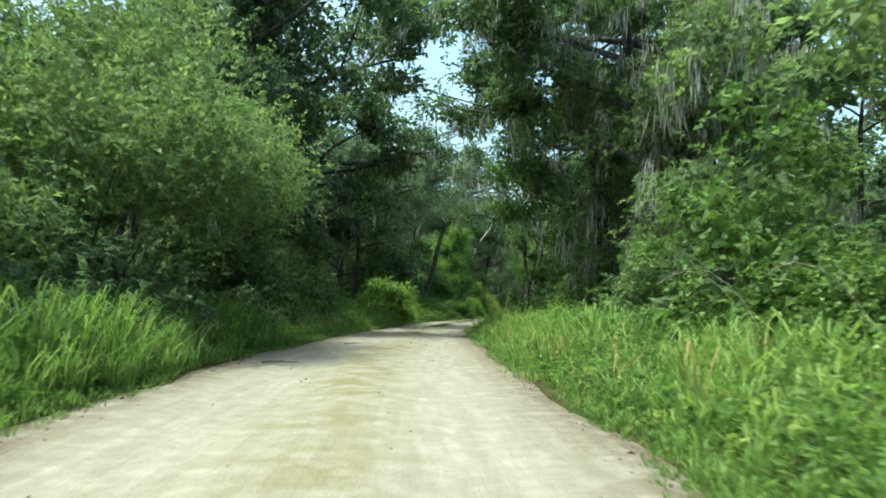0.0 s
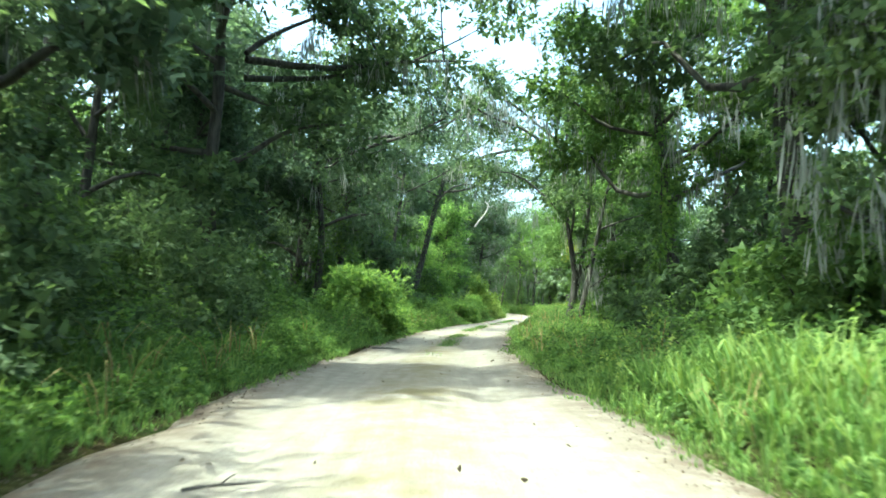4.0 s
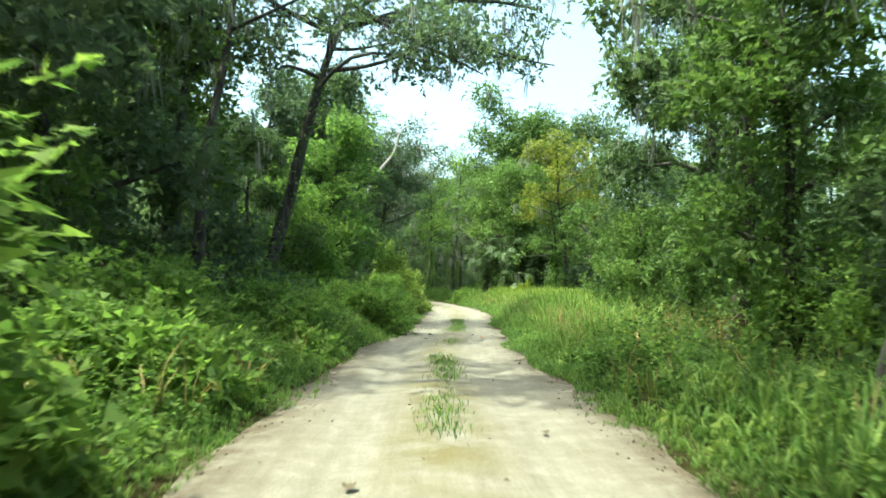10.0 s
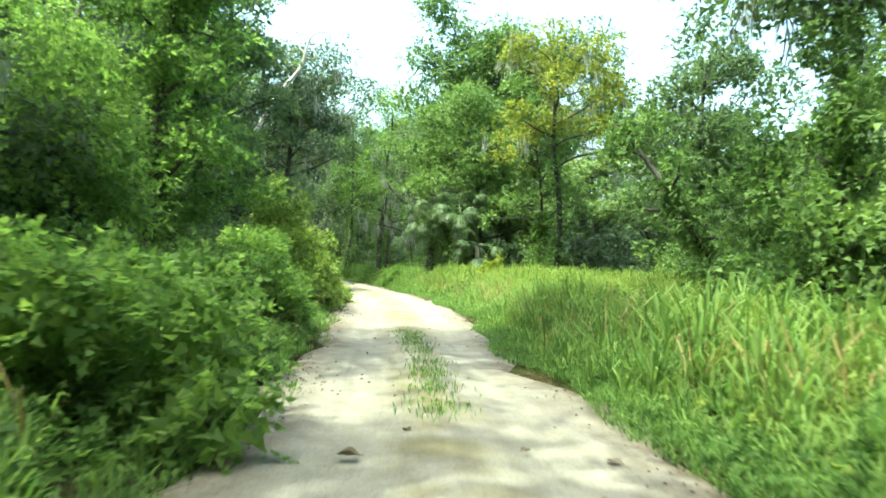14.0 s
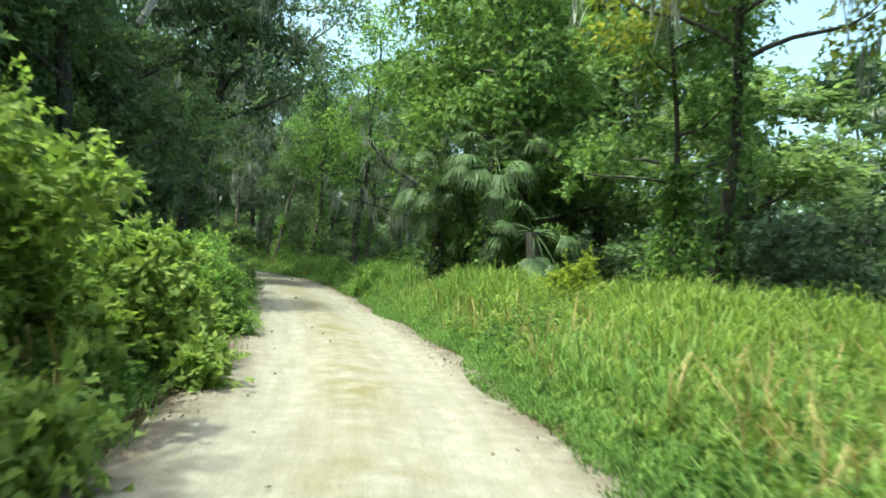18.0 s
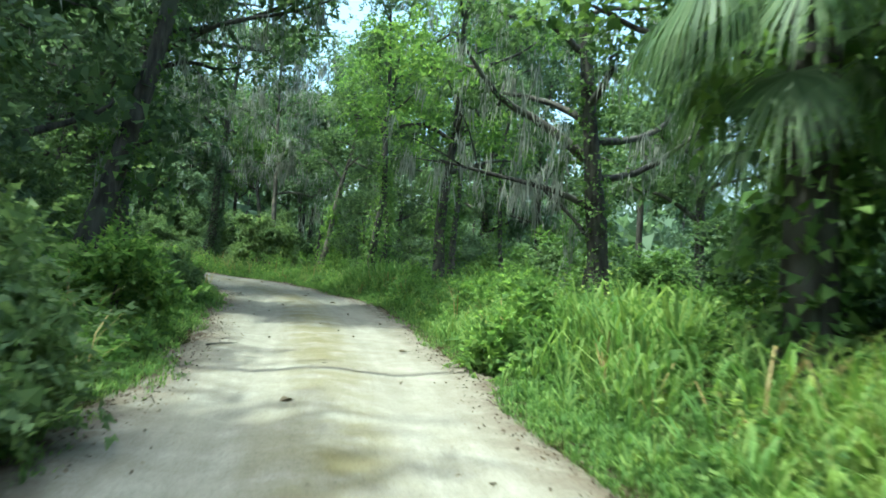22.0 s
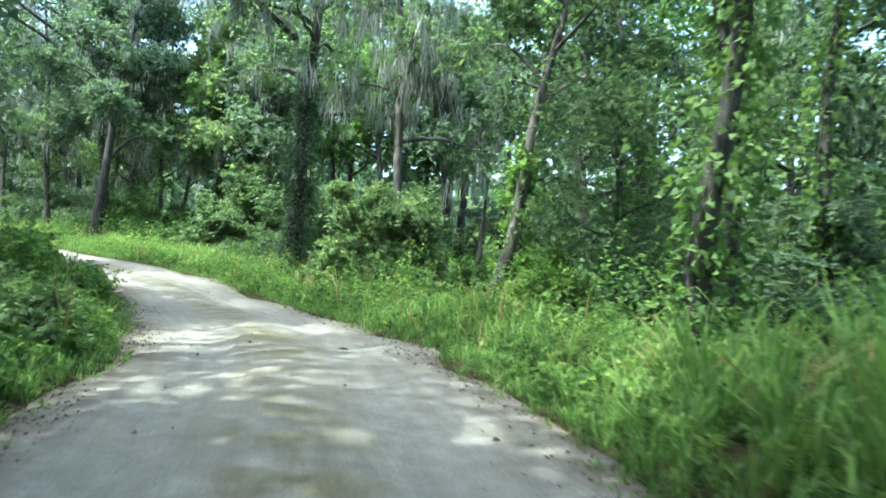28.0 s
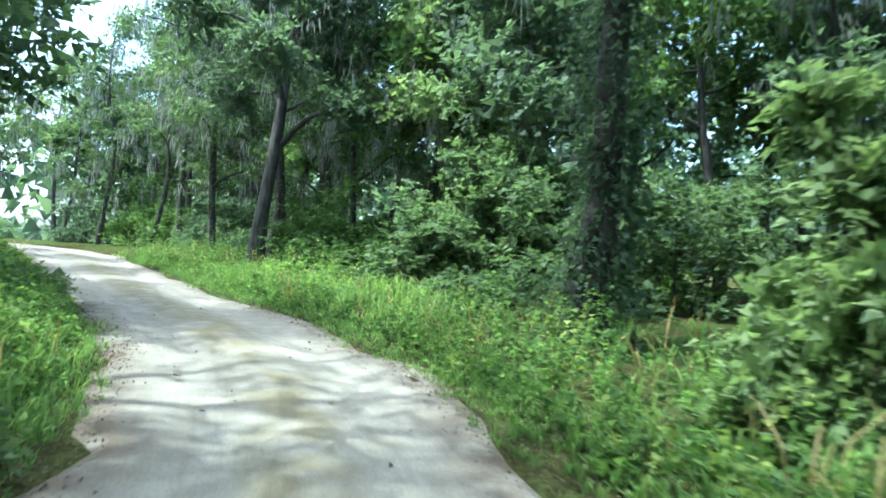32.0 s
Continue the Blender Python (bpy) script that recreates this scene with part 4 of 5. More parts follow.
for k, (tx, ty) in enumerate([(-8.9, 166.6), (-11.5, 170.2), (-14.6, 172.9), (-17.3, 177.5), (-20.2, 180.1), (-5.6, 163.5), (-23.5, 184.1), (-2.8, 167.6), (-7.6, 173.2), (-12.4, 176.8),
                             (-17.1, 154.7), (-13.0, 149.1), (-22.8, 160.3), (-28.1, 164.5), (-15.0, 143.2), (-12.3, 164.0), (-23.3, 175.2), (-29.7, 178.4), (-33.9, 170.1), (-19.5, 172.6), (-36.5, 182.6), (-18.8, 148.3)]):
    tree("slender_tree", "slender bare-trunked forest tree against bright sky", tx, ty, 17 + k % 4, 0.17, (0.6 - 0.4 * (k % 4), 0.2), (0.16, 0.34, 0.24)[k % 3], 2.6, 11, 3800, 0.14, OAK, moss=2400, vine=500, puff=1.05, seed=150 + k)
for k, (tx, ty, rx, ry) in enumerate([(1.3, 126.9, 6.5, 3.5), (-2.4, 132.4, 6.5, 4.5), (-6.7, 137.5, 6.5, 5.5), (4.6, 112.5, 6.5, 3.0), (4.3, 120.8, 5.0, 2.0), (-9.2, 162.9, -5.5, -3.5)]):
    tree("overhanging_oak", "mossy oak whose limbs reach over the track", tx, ty, 17, 0.27, (0.8, 0.4), 0.45, 3.8, 9, 7000, 0.14, DARK if k % 2 else OAK, moss=2200, vine=800, puff=1.3, seed=170 + k,
         reach=[((0.4, 0.2, 9.0), (rx, ry, 12.5), 0.14, 1.5), ((0.5, 0.2, 10.5), (rx * 0.8, ry - 4.5, 14.0), 0.12, 1.4), ((0.5, 0.2, 11.5), (rx * 1.1, ry + 4.0, 14.5), 0.11, 1.4)] + ([((0.5, 0.2, 9.5), (9.2, 5.2, 12.0), 0.12, 1.7)] if k == 0 else [((0.6, 0.3, 7.5), (6.2, -1.3, 9.6), 0.10, 1.4), ((0.6, 0.3, 8.2), (6.9, 1.2, 10.8), 0.10, 1.4)] if k == 4 else []))

# dead snag and palms
def snag():
    rng = np.random.RandomState(5)
    root = tagged(new("dead_branch"), "bleached bare dead branch sticking out of the trees", "branch")
    root.location = (4.8, 103.0, 0)
    v, f = tube([(-0.8, 0.4, 8.2), (0.0, 0.2, 9.9), (0.6, 0.1, 10.8), (1.2, 0, 11.4), (1.6, 0, 12.1), (1.7, 0, 12.9), (1.9, 0, 13.6), (2.3, 0, 14.0), (2.8, 0, 14.0), (3.2, 0, 13.85)], [0.13, 0.12, 0.11, 0.10, 0.085, 0.07, 0.055, 0.045, 0.03, 0.015], 7, 0.06, rng)
    part("limb", mesh_of("limb", v, f, DEAD, True), root)
    for pts in ([(1.65, 0, 12.5), (2.1, 0.1, 12.35), (2.25, 0.2, 12.7)], [(1.7, 0, 12.7), (1.4, 0.1, 12.9), (1.3, 0.1, 13.2)]):
        v, f = tube(pts, [0.06, 0.05, 0.02], 6)
        part("twig", mesh_of("twig", v, f, DEAD, True), root)


snag()


def palm(x, y, h, fronds, size, seed, lean=(0, 0), reach=1.0):
    """A fan palm: fibrous trunk, stalks, and drooping fans of narrow leaflets."""
    rng = np.random.RandomState(seed)
    root = tagged(new("cabbage_palm"), "fan palm with drooping grey-green fronds and shaggy trunk", "palm tree", "palms in the thicket")
    root.location = (x, y, 0)
    v, f = tube([(0, 0, -0.1), (lean[0] * 0.5, lean[1] * 0.5, h * 0.5), (lean[0], lean[1], h)], [0.22, 0.2, 0.17], 10, 0.12, rng)
    part("trunk", mesh_of("trunk", v, f, BARK, True), root)
    top = np.array([lean[0], lean[1], h])
    if h > 2.65:
        n = 1100
        t = rng.random(n)
        a = rng.uniform(0, 2 * np.pi, n)
        d = np.stack([np.cos(a), np.sin(a), 0 * a], 1)
        p = np.outer(t, top) + d * (0.2 + np.abs(rng.normal(size=n)) * (0.1 + 0.22 * (np.sin(t * 19) > 0)))[:, None]
        v, f = leaf_tris(p, d * 0.6 + rng.normal(size=(n, 3)) * 0.4 - np.array([0, 0, 0.5]), 0.12, 0.45, rng)
        tagged(part("climbing_vine", mesh_of("climbing_vine", v, f, OLIVE), root, "leafy vine climbing the trunk"), kind="stuff")
    for k in range(fronds):
        a = k * 2.4 + rng.uniform(-0.2, 0.2)
        el = rng.uniform(-1.15, 0.85)
        d = np.array([np.cos(a) * np.cos(el), np.sin(a) * np.cos(el), np.sin(el)])
        ln = reach * rng.uniform(0.6, 1.0)
        hub = top + d * ln - np.array([0, 0, 0.15 * ln])
        pv, pf = tube([top, top + d * ln * 0.5 + np.array([0, 0, 0.05]), hub], [0.03, 0.02, 0.014], 5)
        stalk = part("frond", mesh_of("frond", pv, pf, FROND, True), root)
        side = unit(np.cross(d, [0, 0, 1.0]))
        n = 46
        fan = np.linspace(-2.0, 2.0, n) + rng.normal(size=n) * 0.03
        way = np.cos(fan)[:, None] * d + np.sin(fan)[:, None] * side
        L = size * (1 - 0.14 * np.abs(fan))[:, None] * rng.uniform(0.85, 1.12, (n, 1))
        w = unit(np.cross(way, np.cross(side, d)))
        droop = rng.uniform(0.45, 0.95)
        rows = []
        for u, wide in ((0.0, 0.006), (0.35, 0.017), (0.75, 0.010), (1.0, 0.001)):
            c = hub + way * L * u * (1 - 0.25 * u) - np.array([0, 0, droop]) * L * u ** 2.3
            rows += [c - w * wide, c + w * wide]
        v = np.stack(rows, 1).reshape(-1, 3)
        q = np.arange(n)[:, None] * 8
        faces = np.concatenate([q + np.array([0, 1, 3, 2]), q + np.array([2, 3, 5, 4]), q + np.array([4, 5, 7, 6])])
        part("fan", mesh_of("fan", v, faces, FROND), stalk)


palm(14.0, 98.0, 4.5, 30, 0.85, 7, (-0.1, -0.1), 1.45)
palm(13.3, 100.6, 4.2, 26, 0.85, 9, (-0.1, 0.0), 1.35)
palm(14.5, 95.9, 2.4, 17, 0.8, 10, (-0.2, 0), 1.1)
palm(14.6, 102.0, 2.9, 17, 0.8, 8, (-0.1, -0.1), 1.1)
bush("understory_shrub", "dark shrub around the foot of the palms", 14.9, 99.4, 1.3, 1.8, 2.0, 4200, 0.10, DARK, 101, 0.36, 24)
bush("understory_shrub", "dark thicket behind the palms", 16.8, 100.5, 1.6, 2.6, 5.0, 6000, 0.12, OAK, 102, 0.36, 30)

# ---- small things ----
def hanging_vine(host, x, y, top, low, seed):
    """A long leafy vine strand that hangs free under its tree."""
    rng = np.random.RandomState(seed)
    n = 260
    z = np.linspace(top, low, n)
    ox, oy, _ = host.location
    p = np.stack([x - ox + 0.12 * np.sin(z * 2) + rng.normal(size=n) * 0.09, y - oy + 0.1 * np.cos(z * 2.3) + rng.normal(size=n) * 0.09, z], 1)
    v, f = leaf_quads(p, rng.normal(size=(n, 3)) * 0.6 - np.array([0, 0, 0.7]), 0.15, 0.42, rng)
    tagged(part("hanging_vine", mesh_of("hanging_vine", v, f, FRESH), host, "bright strand of broad vine leaves"), kind="stuff")
    v, f = tube([(x - ox, y - oy, top + 1.5), (x - ox + 0.1, y - oy, (top + low) / 2), (x - ox, y - oy, low)], [0.014, 0.012, 0.008], 4)
    part("vine_stem", mesh_of("vine_stem", v, f, BARK, True), host)


hanging_vine(mossy, 5.6, 38.6, 6.6, 2.4, 1)
hanging_vine(mossy, 6.3, 40.2, 6.0, 2.9, 2)


def dead_leaf(x, y, size, mat, seed, label):
    """A curled dead leaf: a cupped blade with a stalk."""
    rng = np.random.RandomState(seed)
    u, w = np.meshgrid(np.linspace(0, 1, 7), np.linspace(-1, 1, 5), indexing="ij")
    wide = np.sin(np.pi * (0.08 + 0.9 * u)) ** 0.8 * 0.36
    p = np.stack([u - 0.5, w * wide, 0.03 + 0.24 * (w * wide / 0.36) ** 2 * rng.uniform(0.6, 1.3) + 0.10 * (u - 0.5) ** 2 + rng.normal(size=u.shape) * 0.012], -1).reshape(-1, 3) * size
    i, j = np.meshgrid(np.arange(6), np.arange(4), indexing="ij")
    f = np.stack([i * 5 + j, i * 5 + j + 1, (i + 1) * 5 + j + 1, (i + 1) * 5 + j], -1).reshape(-1, 4)
    root = tagged(new("dead_leaf", mesh_of("dead_leaf", p, f, mat, True)), label, "leaf", "dead leaves on the track")
    root.location, root.rotation_euler = (x, y, 0.03 + float(hill(x, y))), (0, 0, rng.uniform(0, 6.28))
    v, f = tube([(-0.5 * size, 0, 0.04 * size), (-0.75 * size, 0.03 * size, 0.06 * size)], [0.02 * size, 0.012 * size], 4)
    part("stalk", mesh_of("stalk", v, f, BARK, True), root)


RUST = leaf_material("rust_leaf", (0.12, 0.03, 0.012), (0.24, 0.07, 0.025), (0.34, 0.12, 0.05), 0.2, 0.7)
dead_leaf(4.6, 65.6, 0.2, RUST, 1, "large rust-red curled dead leaf on the sand")
for k, (lx, ly) in enumerate([(3.9, 67.7), (5.1, 66.5), (2.9, 65.3), (4.6, 66.9), (5.2, 65.5), (3.3, 67.0), (7.5, 90.5), (9.5, 92.5), (8.5, 90.9), (10.3, 91.2), (9.2, 102.2), (10.9, 106.0), (8.1, 98.3), (9.7, 104.5), (10.7, 116.5),
                             (10.1, 114.7), (10.1, 119.8), (3.0, 143.3), (2.6, 141.7), (0.6, 142.1), (8.6, 129.2), (9.2, 129.1), (0.4, 36.8), (-0.1, 50.2), (0.6, 51.0), (2.0, 52.0)]):
    dead_leaf(lx, ly, 0.09 + 0.035 * (k % 3), LITTER, 10 + k, "small brown curled dead leaf on the sand")


def stick(x, y, length, turn, seed):
    rng = np.random.RandomState(seed)
    root = tagged(new("fallen_stick"), "thin crooked dead stick lying on the track's edge", "stick", "sticks on the track")
    root.location, root.rotation_euler = (x, y, 0), (0, 0, turn)
    v, f = tube([(0, 0, 0.05), (length * 0.4, 0.05, 0.06), (length * 0.75, -0.03, 0.06), (length, 0.06, 0.05)], [0.014, 0.012, 0.009, 0.004], 6, 0.1, rng)
    part("stem", mesh_of("stem", v, f, BARK, True), root)
    v, f = tube([(length * 0.45, 0.04, 0.06), (length * 0.6, 0.16, 0.09), (length * 0.68, 0.26, 0.07)], [0.008, 0.006, 0.003], 5)
    part("twig", mesh_of("twig", v, f, BARK, True), root)


for k, (lx, ly, ln, tn) in enumerate([(-2.6, 38.6, 0.8, -0.3), (-2.9, 22.5, 0.6, 0.4), (-3.6, 15.2, 0.7, 0.1), (1.3, 40.5, 0.5, 1.0), (8.2, 106.0, 0.5, 0.6), (7.0, 121.2, 0.6, -0.4), (10.8, 96.0, 0.5, 0.9)]):
    stick(lx, ly, ln, tn, k)


def bare_branch(x, y, seed, side):
    """A leafless arching bramble cane."""
    rng = np.random.RandomState(seed)
    root = tagged(new("bare_cane"), "leafless pale arching cane sticking out of the brambles", "branch", "bare canes")
    root.location = (x, y, 0)
    v, f = tube([(0, 0, -0.05), (-0.3 * side, 0.1, 1.0), (-0.8 * side, 0.2, 1.8), (-1.5 * side, 0.2, 2.1), (-2.0 * side, 0.1, 1.7)], [0.016, 0.014, 0.011, 0.008, 0.003], 5)
    part("cane", mesh_of("cane", v, f, PALE, True), root)
    for q in range(3):
        o = np.array([-0.8 * side - 0.3 * q * side, 0.2, 1.8 + 0.1 * q])
        v, f = tube([o, o + rng.normal(size=3) * 0.2 + np.array([0, 0, 0.15]), o + rng.normal(size=3) * 0.35 + np.array([-0.2 * side, 0, 0.2])], [0.007, 0.005, 0.002], 4)
        part("twig", mesh_of("twig", v, f, PALE, True), root)


bare_branch(5.6, 12.4, 1, 1)
bare_branch(5.9, 13.6, 2, 1)
bare_branch(6.4, 10.4, 3, 1)

# ---- forest filling behind the edge ----
KINDS = []
for k in range(7):
    KINDS.append(tree("forest_tree", "dark forest tree deep in the shaded wood", -400 + 20 * k, -400, 14 + k % 4 * 1.3, 0.19, (0.6 * (k % 3 - 1), 0.3), 0.3 if k % 2 else 0.42, 3.2, 8,
                      3700, 0.20, (DARK, OAK, LIGHT, OAK, OLIVE, DARK, OAK)[k], moss=320 if k % 3 else 0, puff=1.35, seed=200 + k))
    tagged(KINDS[-1], group="trees of the deep wood")
fill = np.random.RandomState(77)


def k_skip(px, py):
    """Leaves out about half of the trees beyond the mossy oak, where the wood is open."""
    return py > 108 and math.sin(px * 12.9 + py * 7.3) > 0.0


spots = []
for s in np.arange(-14, 205, 5.6):
    for side in (-1, 1):
        for off in (9.5, 16.5):
            px, py = beside(s + fill.uniform(-2.2, 2.2), side * (off + fill.uniform(-2.0, 2.0)))
            near = to_road(np.array([px]), np.array([py]))[0]
            if near < 7.5 or (side < 0 and off < 12 and (42 < py < 53 or 76 < py < 96)) or (side > 0 and 56 < py < 98 and px < 20) or (side > 0 and 96 < py < 155 and (near < 11.5 or k_skip(px, py))):
                continue
            if all((px - q[0]) ** 2 + (py - q[1]) ** 2 > 16 for q in spots):
                spots.append((px, py, (0.48 if 76 < py < 106 else 0.72) if side > 0 and 56 < py < 125 else 1.0))
spots += [(px, py, 1.1) for px, py in ((8, 158), (13.5, 154.5), (20, 152), (11.5, 164), (25.5, 156), (4.5, 164.5), (24.5, 147.5), (29, 138), (-1, 170))]
for k, (px, py, tall) in enumerate(spots):
    m = pose(px, py, float(hill(px, py)), 0, 0, fill.uniform(0, 360)) @ Matrix.Diagonal((1, 1, tall * fill.uniform(0.9, 1.1), 1))
    if k < 7:
        KINDS[k].matrix_basis = m
    else:
        copy_thing(KINDS[k % 7], m)

DEEP = []
for k in range(4):
    DEEP.append(tagged(tree("deep_wood_tree", "forest tree in the depth of the wood", -400 + 20 * k, -460, 14 + 1.2 * k, 0.18, (0.5, 0.3), 0.12 if k % 2 else 0.3, 3.4, 4, 950, 0.42, (OAK, DARK, OLIVE, DARK)[k], puff=2.0, seed=230 + k),
                       group="trees of the deep wood"))
deep_spots = []
for gx in np.arange(-62, 78, 7.6):
    for gy in np.arange(-40, 226, 7.6):
        px, py = gx + fill.uniform(-2.6, 2.6), gy + fill.uniform(-2.6, 2.6)
        near = to_road(np.array([px]), np.array([py]))[0]
        if (21 < near < 46 and py > -10) or (near > 5 and (py < -16 or py > 186 or px < -40) and near < 34):
            if not (px > 0 and 58 < py < 98 and near < 24) and not (py > 104 and fill.random_sample() < (0.6 if py < 140 else 0.78)):
                deep_spots.append((px, py))
for k, (px, py) in enumerate(deep_spots):
    m = pose(px, py, float(hill(px, py)), 0, 0, fill.uniform(0, 360)) @ Matrix.Diagonal((1, 1, fill.uniform(0.85, 1.12), 1))
    if k < 4:
        DEEP[k].matrix_basis = m
    else:
        copy_thing(DEEP[k % 4], m)

# shrubs under the trees
SHRUBS = []
for k in range(6):
    SHRUBS.append(tagged(bush("understory_shrub", "leafy shrub in the shade of the forest edge", -300 + 10 * k, -420, 2.0, 2.0, 2.2 + 0.6 * (k % 4), 1900, 0.14, (DARK, OAK, OLIVE, DARK, FRESH, OAK)[k], 300 + k, 0.38, n=9),
                         group="shrubs under the trees"))
placed = []
for s in np.arange(-10, 178, 7.0):
    for side in (-1, 1):
        px, py = beside(s + fill.uniform(-1.4, 1.4), side * (8.6 + fill.uniform(-1.4, 2.2)))
        if to_road(np.array([px]), np.array([py]))[0] < 5.5 or (side > 0 and (62 < py < 98 and px < 19 or 134 < py < 147 and px < 15.5)):
            continue
        placed.append((px, py))
for k, (px, py) in enumerate(placed):
    m = pose(px, py, float(hill(px, py)), 0, 0, fill.uniform(0, 360))
    if k < 6:
        SHRUBS[k].matrix_basis = m
    else:
        copy_thing(SHRUBS[fill.randint(6)], m)

# curtains of vines and saplings that close the forest edge
CURTAINS = []
for k in range(6):
    CURTAINS.append(tagged(bush("vine_curtain", "tall tangle of vines and saplings closing the forest edge", -300 + 10 * k, -440, 2.3, 2.6, (5.0, 6.5, 8.0, 5.5, 7.0, 4.2)[k], 3500, 0.135,
                                (OAK, OAK, OLIVE, DARK, OAK, OLIVE)[k], 340 + k, 0.36, 26, 0.0, 0.35), group="vine curtains"))
hang = []
for s in np.arange(-8, 150, 4.6):
    px, py = beside(s + fill.uniform(-1, 1), -(5.4 + fill.uniform(-0.7, 1.2)))
    if not (5 < py < 23 or 45 < py < 53 or 76 < py < 90):
        hang.append((px, py, 1.0))
for s in np.arange(14, 58, 4.6):
    px, py = beside(s + fill.uniform(-1, 1), 5.6 + fill.uniform(-0.6, 1.0))
    hang.append((px, py, 0.75 if py > 44 else 1.0))
for py in np.arange(60, 97, 4.4):
    hang.append((18.3 + fill.uniform(-0.8, 1.6) - max(0, 74 - py) * 0.28, py, 0.85))
for s in np.arange(100, 165, 5.0):
    px, py = beside(s + fill.uniform(-1, 1), 9.0 + fill.uniform(-1.0, 2.0))
    if not (px < 15.5 and 134 < py < 147):
        hang.append((px, py, 0.7))
for s in np.arange(150, 196, 4.4):
    for sd, fr in ((-1, 4.6), (1, 5.6)):
        px, py = beside(s + fill.uniform(-1, 1), sd * (fr + fill.uniform(-0.6, 1.6)))
        hang.append((px, py, 0.9 if s > 166 else 0.6))
for px in np.arange(3, 32, 3.3):
    hang.append((px + fill.uniform(-1, 1), 156 + fill.uniform(-2, 2), 0.85))
for py in np.arange(134, 155, 3.6):
    hang.append((20.5 + fill.uniform(-1, 1.5), py, 0.8))
for k, (px, py, tall) in enumerate(hang):
    m = pose(px, py, float(hill(px, py)), 0, 0, fill.uniform(0, 360)) @ Matrix.Diagonal((1, 1, tall, 1))
    if k < 6:
        CURTAINS[k].matrix_basis = m
    else:
        copy_thing(CURTAINS[fill.randint(6)], m)

# undergrowth, tall grass and litter
def scatter(name, label, category, me):
    return tagged(new(name, me), label, category, kind="stuff")


def tufts(p, height, rng, per=12, width=0.011, arch=0.8):
    """Tufts of arching blades: each blade leaves its root upright and bends over towards the tip."""
    n = len(p)
    k = np.repeat(np.arange(n), per)
    m = n * per
    h = (height[k] * rng.uniform(0.45, 1.15, m))[:, None]
    a = rng.uniform(0, 2 * np.pi, m)
    out = np.stack([np.cos(a), np.sin(a), 0 * a], 1)
    s = np.stack([-np.sin(a), np.cos(a), 0 * a], 1) * width * rng.uniform(0.6, 1.5, (m, 1)) * (0.7 + 0.5 * h)
    up = np.array([0, 0, 1.0])
    lean = rng.uniform(0.15, arch, (m, 1))
    root = p[k] + out * rng.uniform(0, 0.09, (m, 1)) * (0.5 + h)
    mid = root + out * h * lean * 0.30 + up * h * 0.62
    bow = root + out * h * lean * 0.72 + up * h * (0.98 - 0.18 * lean)
    tip = root + out * h * lean * 1.15 + up * h * (1.05 - 0.62 * lean ** 1.5)
    v = np.stack([root, mid + s, bow + s * 0.7, tip, bow - s * 0.7, mid - s], 1).reshape(-1, 3)
    q = np.arange(m)[:, None] * 6
    return v, np.concatenate([q + np.array([0, 1, 2, 5]), q + np.array([5, 2, 3, 4])])


def patchy(s, off, side):
    """Slow drifts along the verge, from short to tall growth."""
    return 0.5 + 0.25 * np.sin(s * 0.71 + side + 1.3 * np.sin(off * 1.1)) + 0.25 * np.sin(s * 0.23 + off * 0.9 + 2.1 * side)


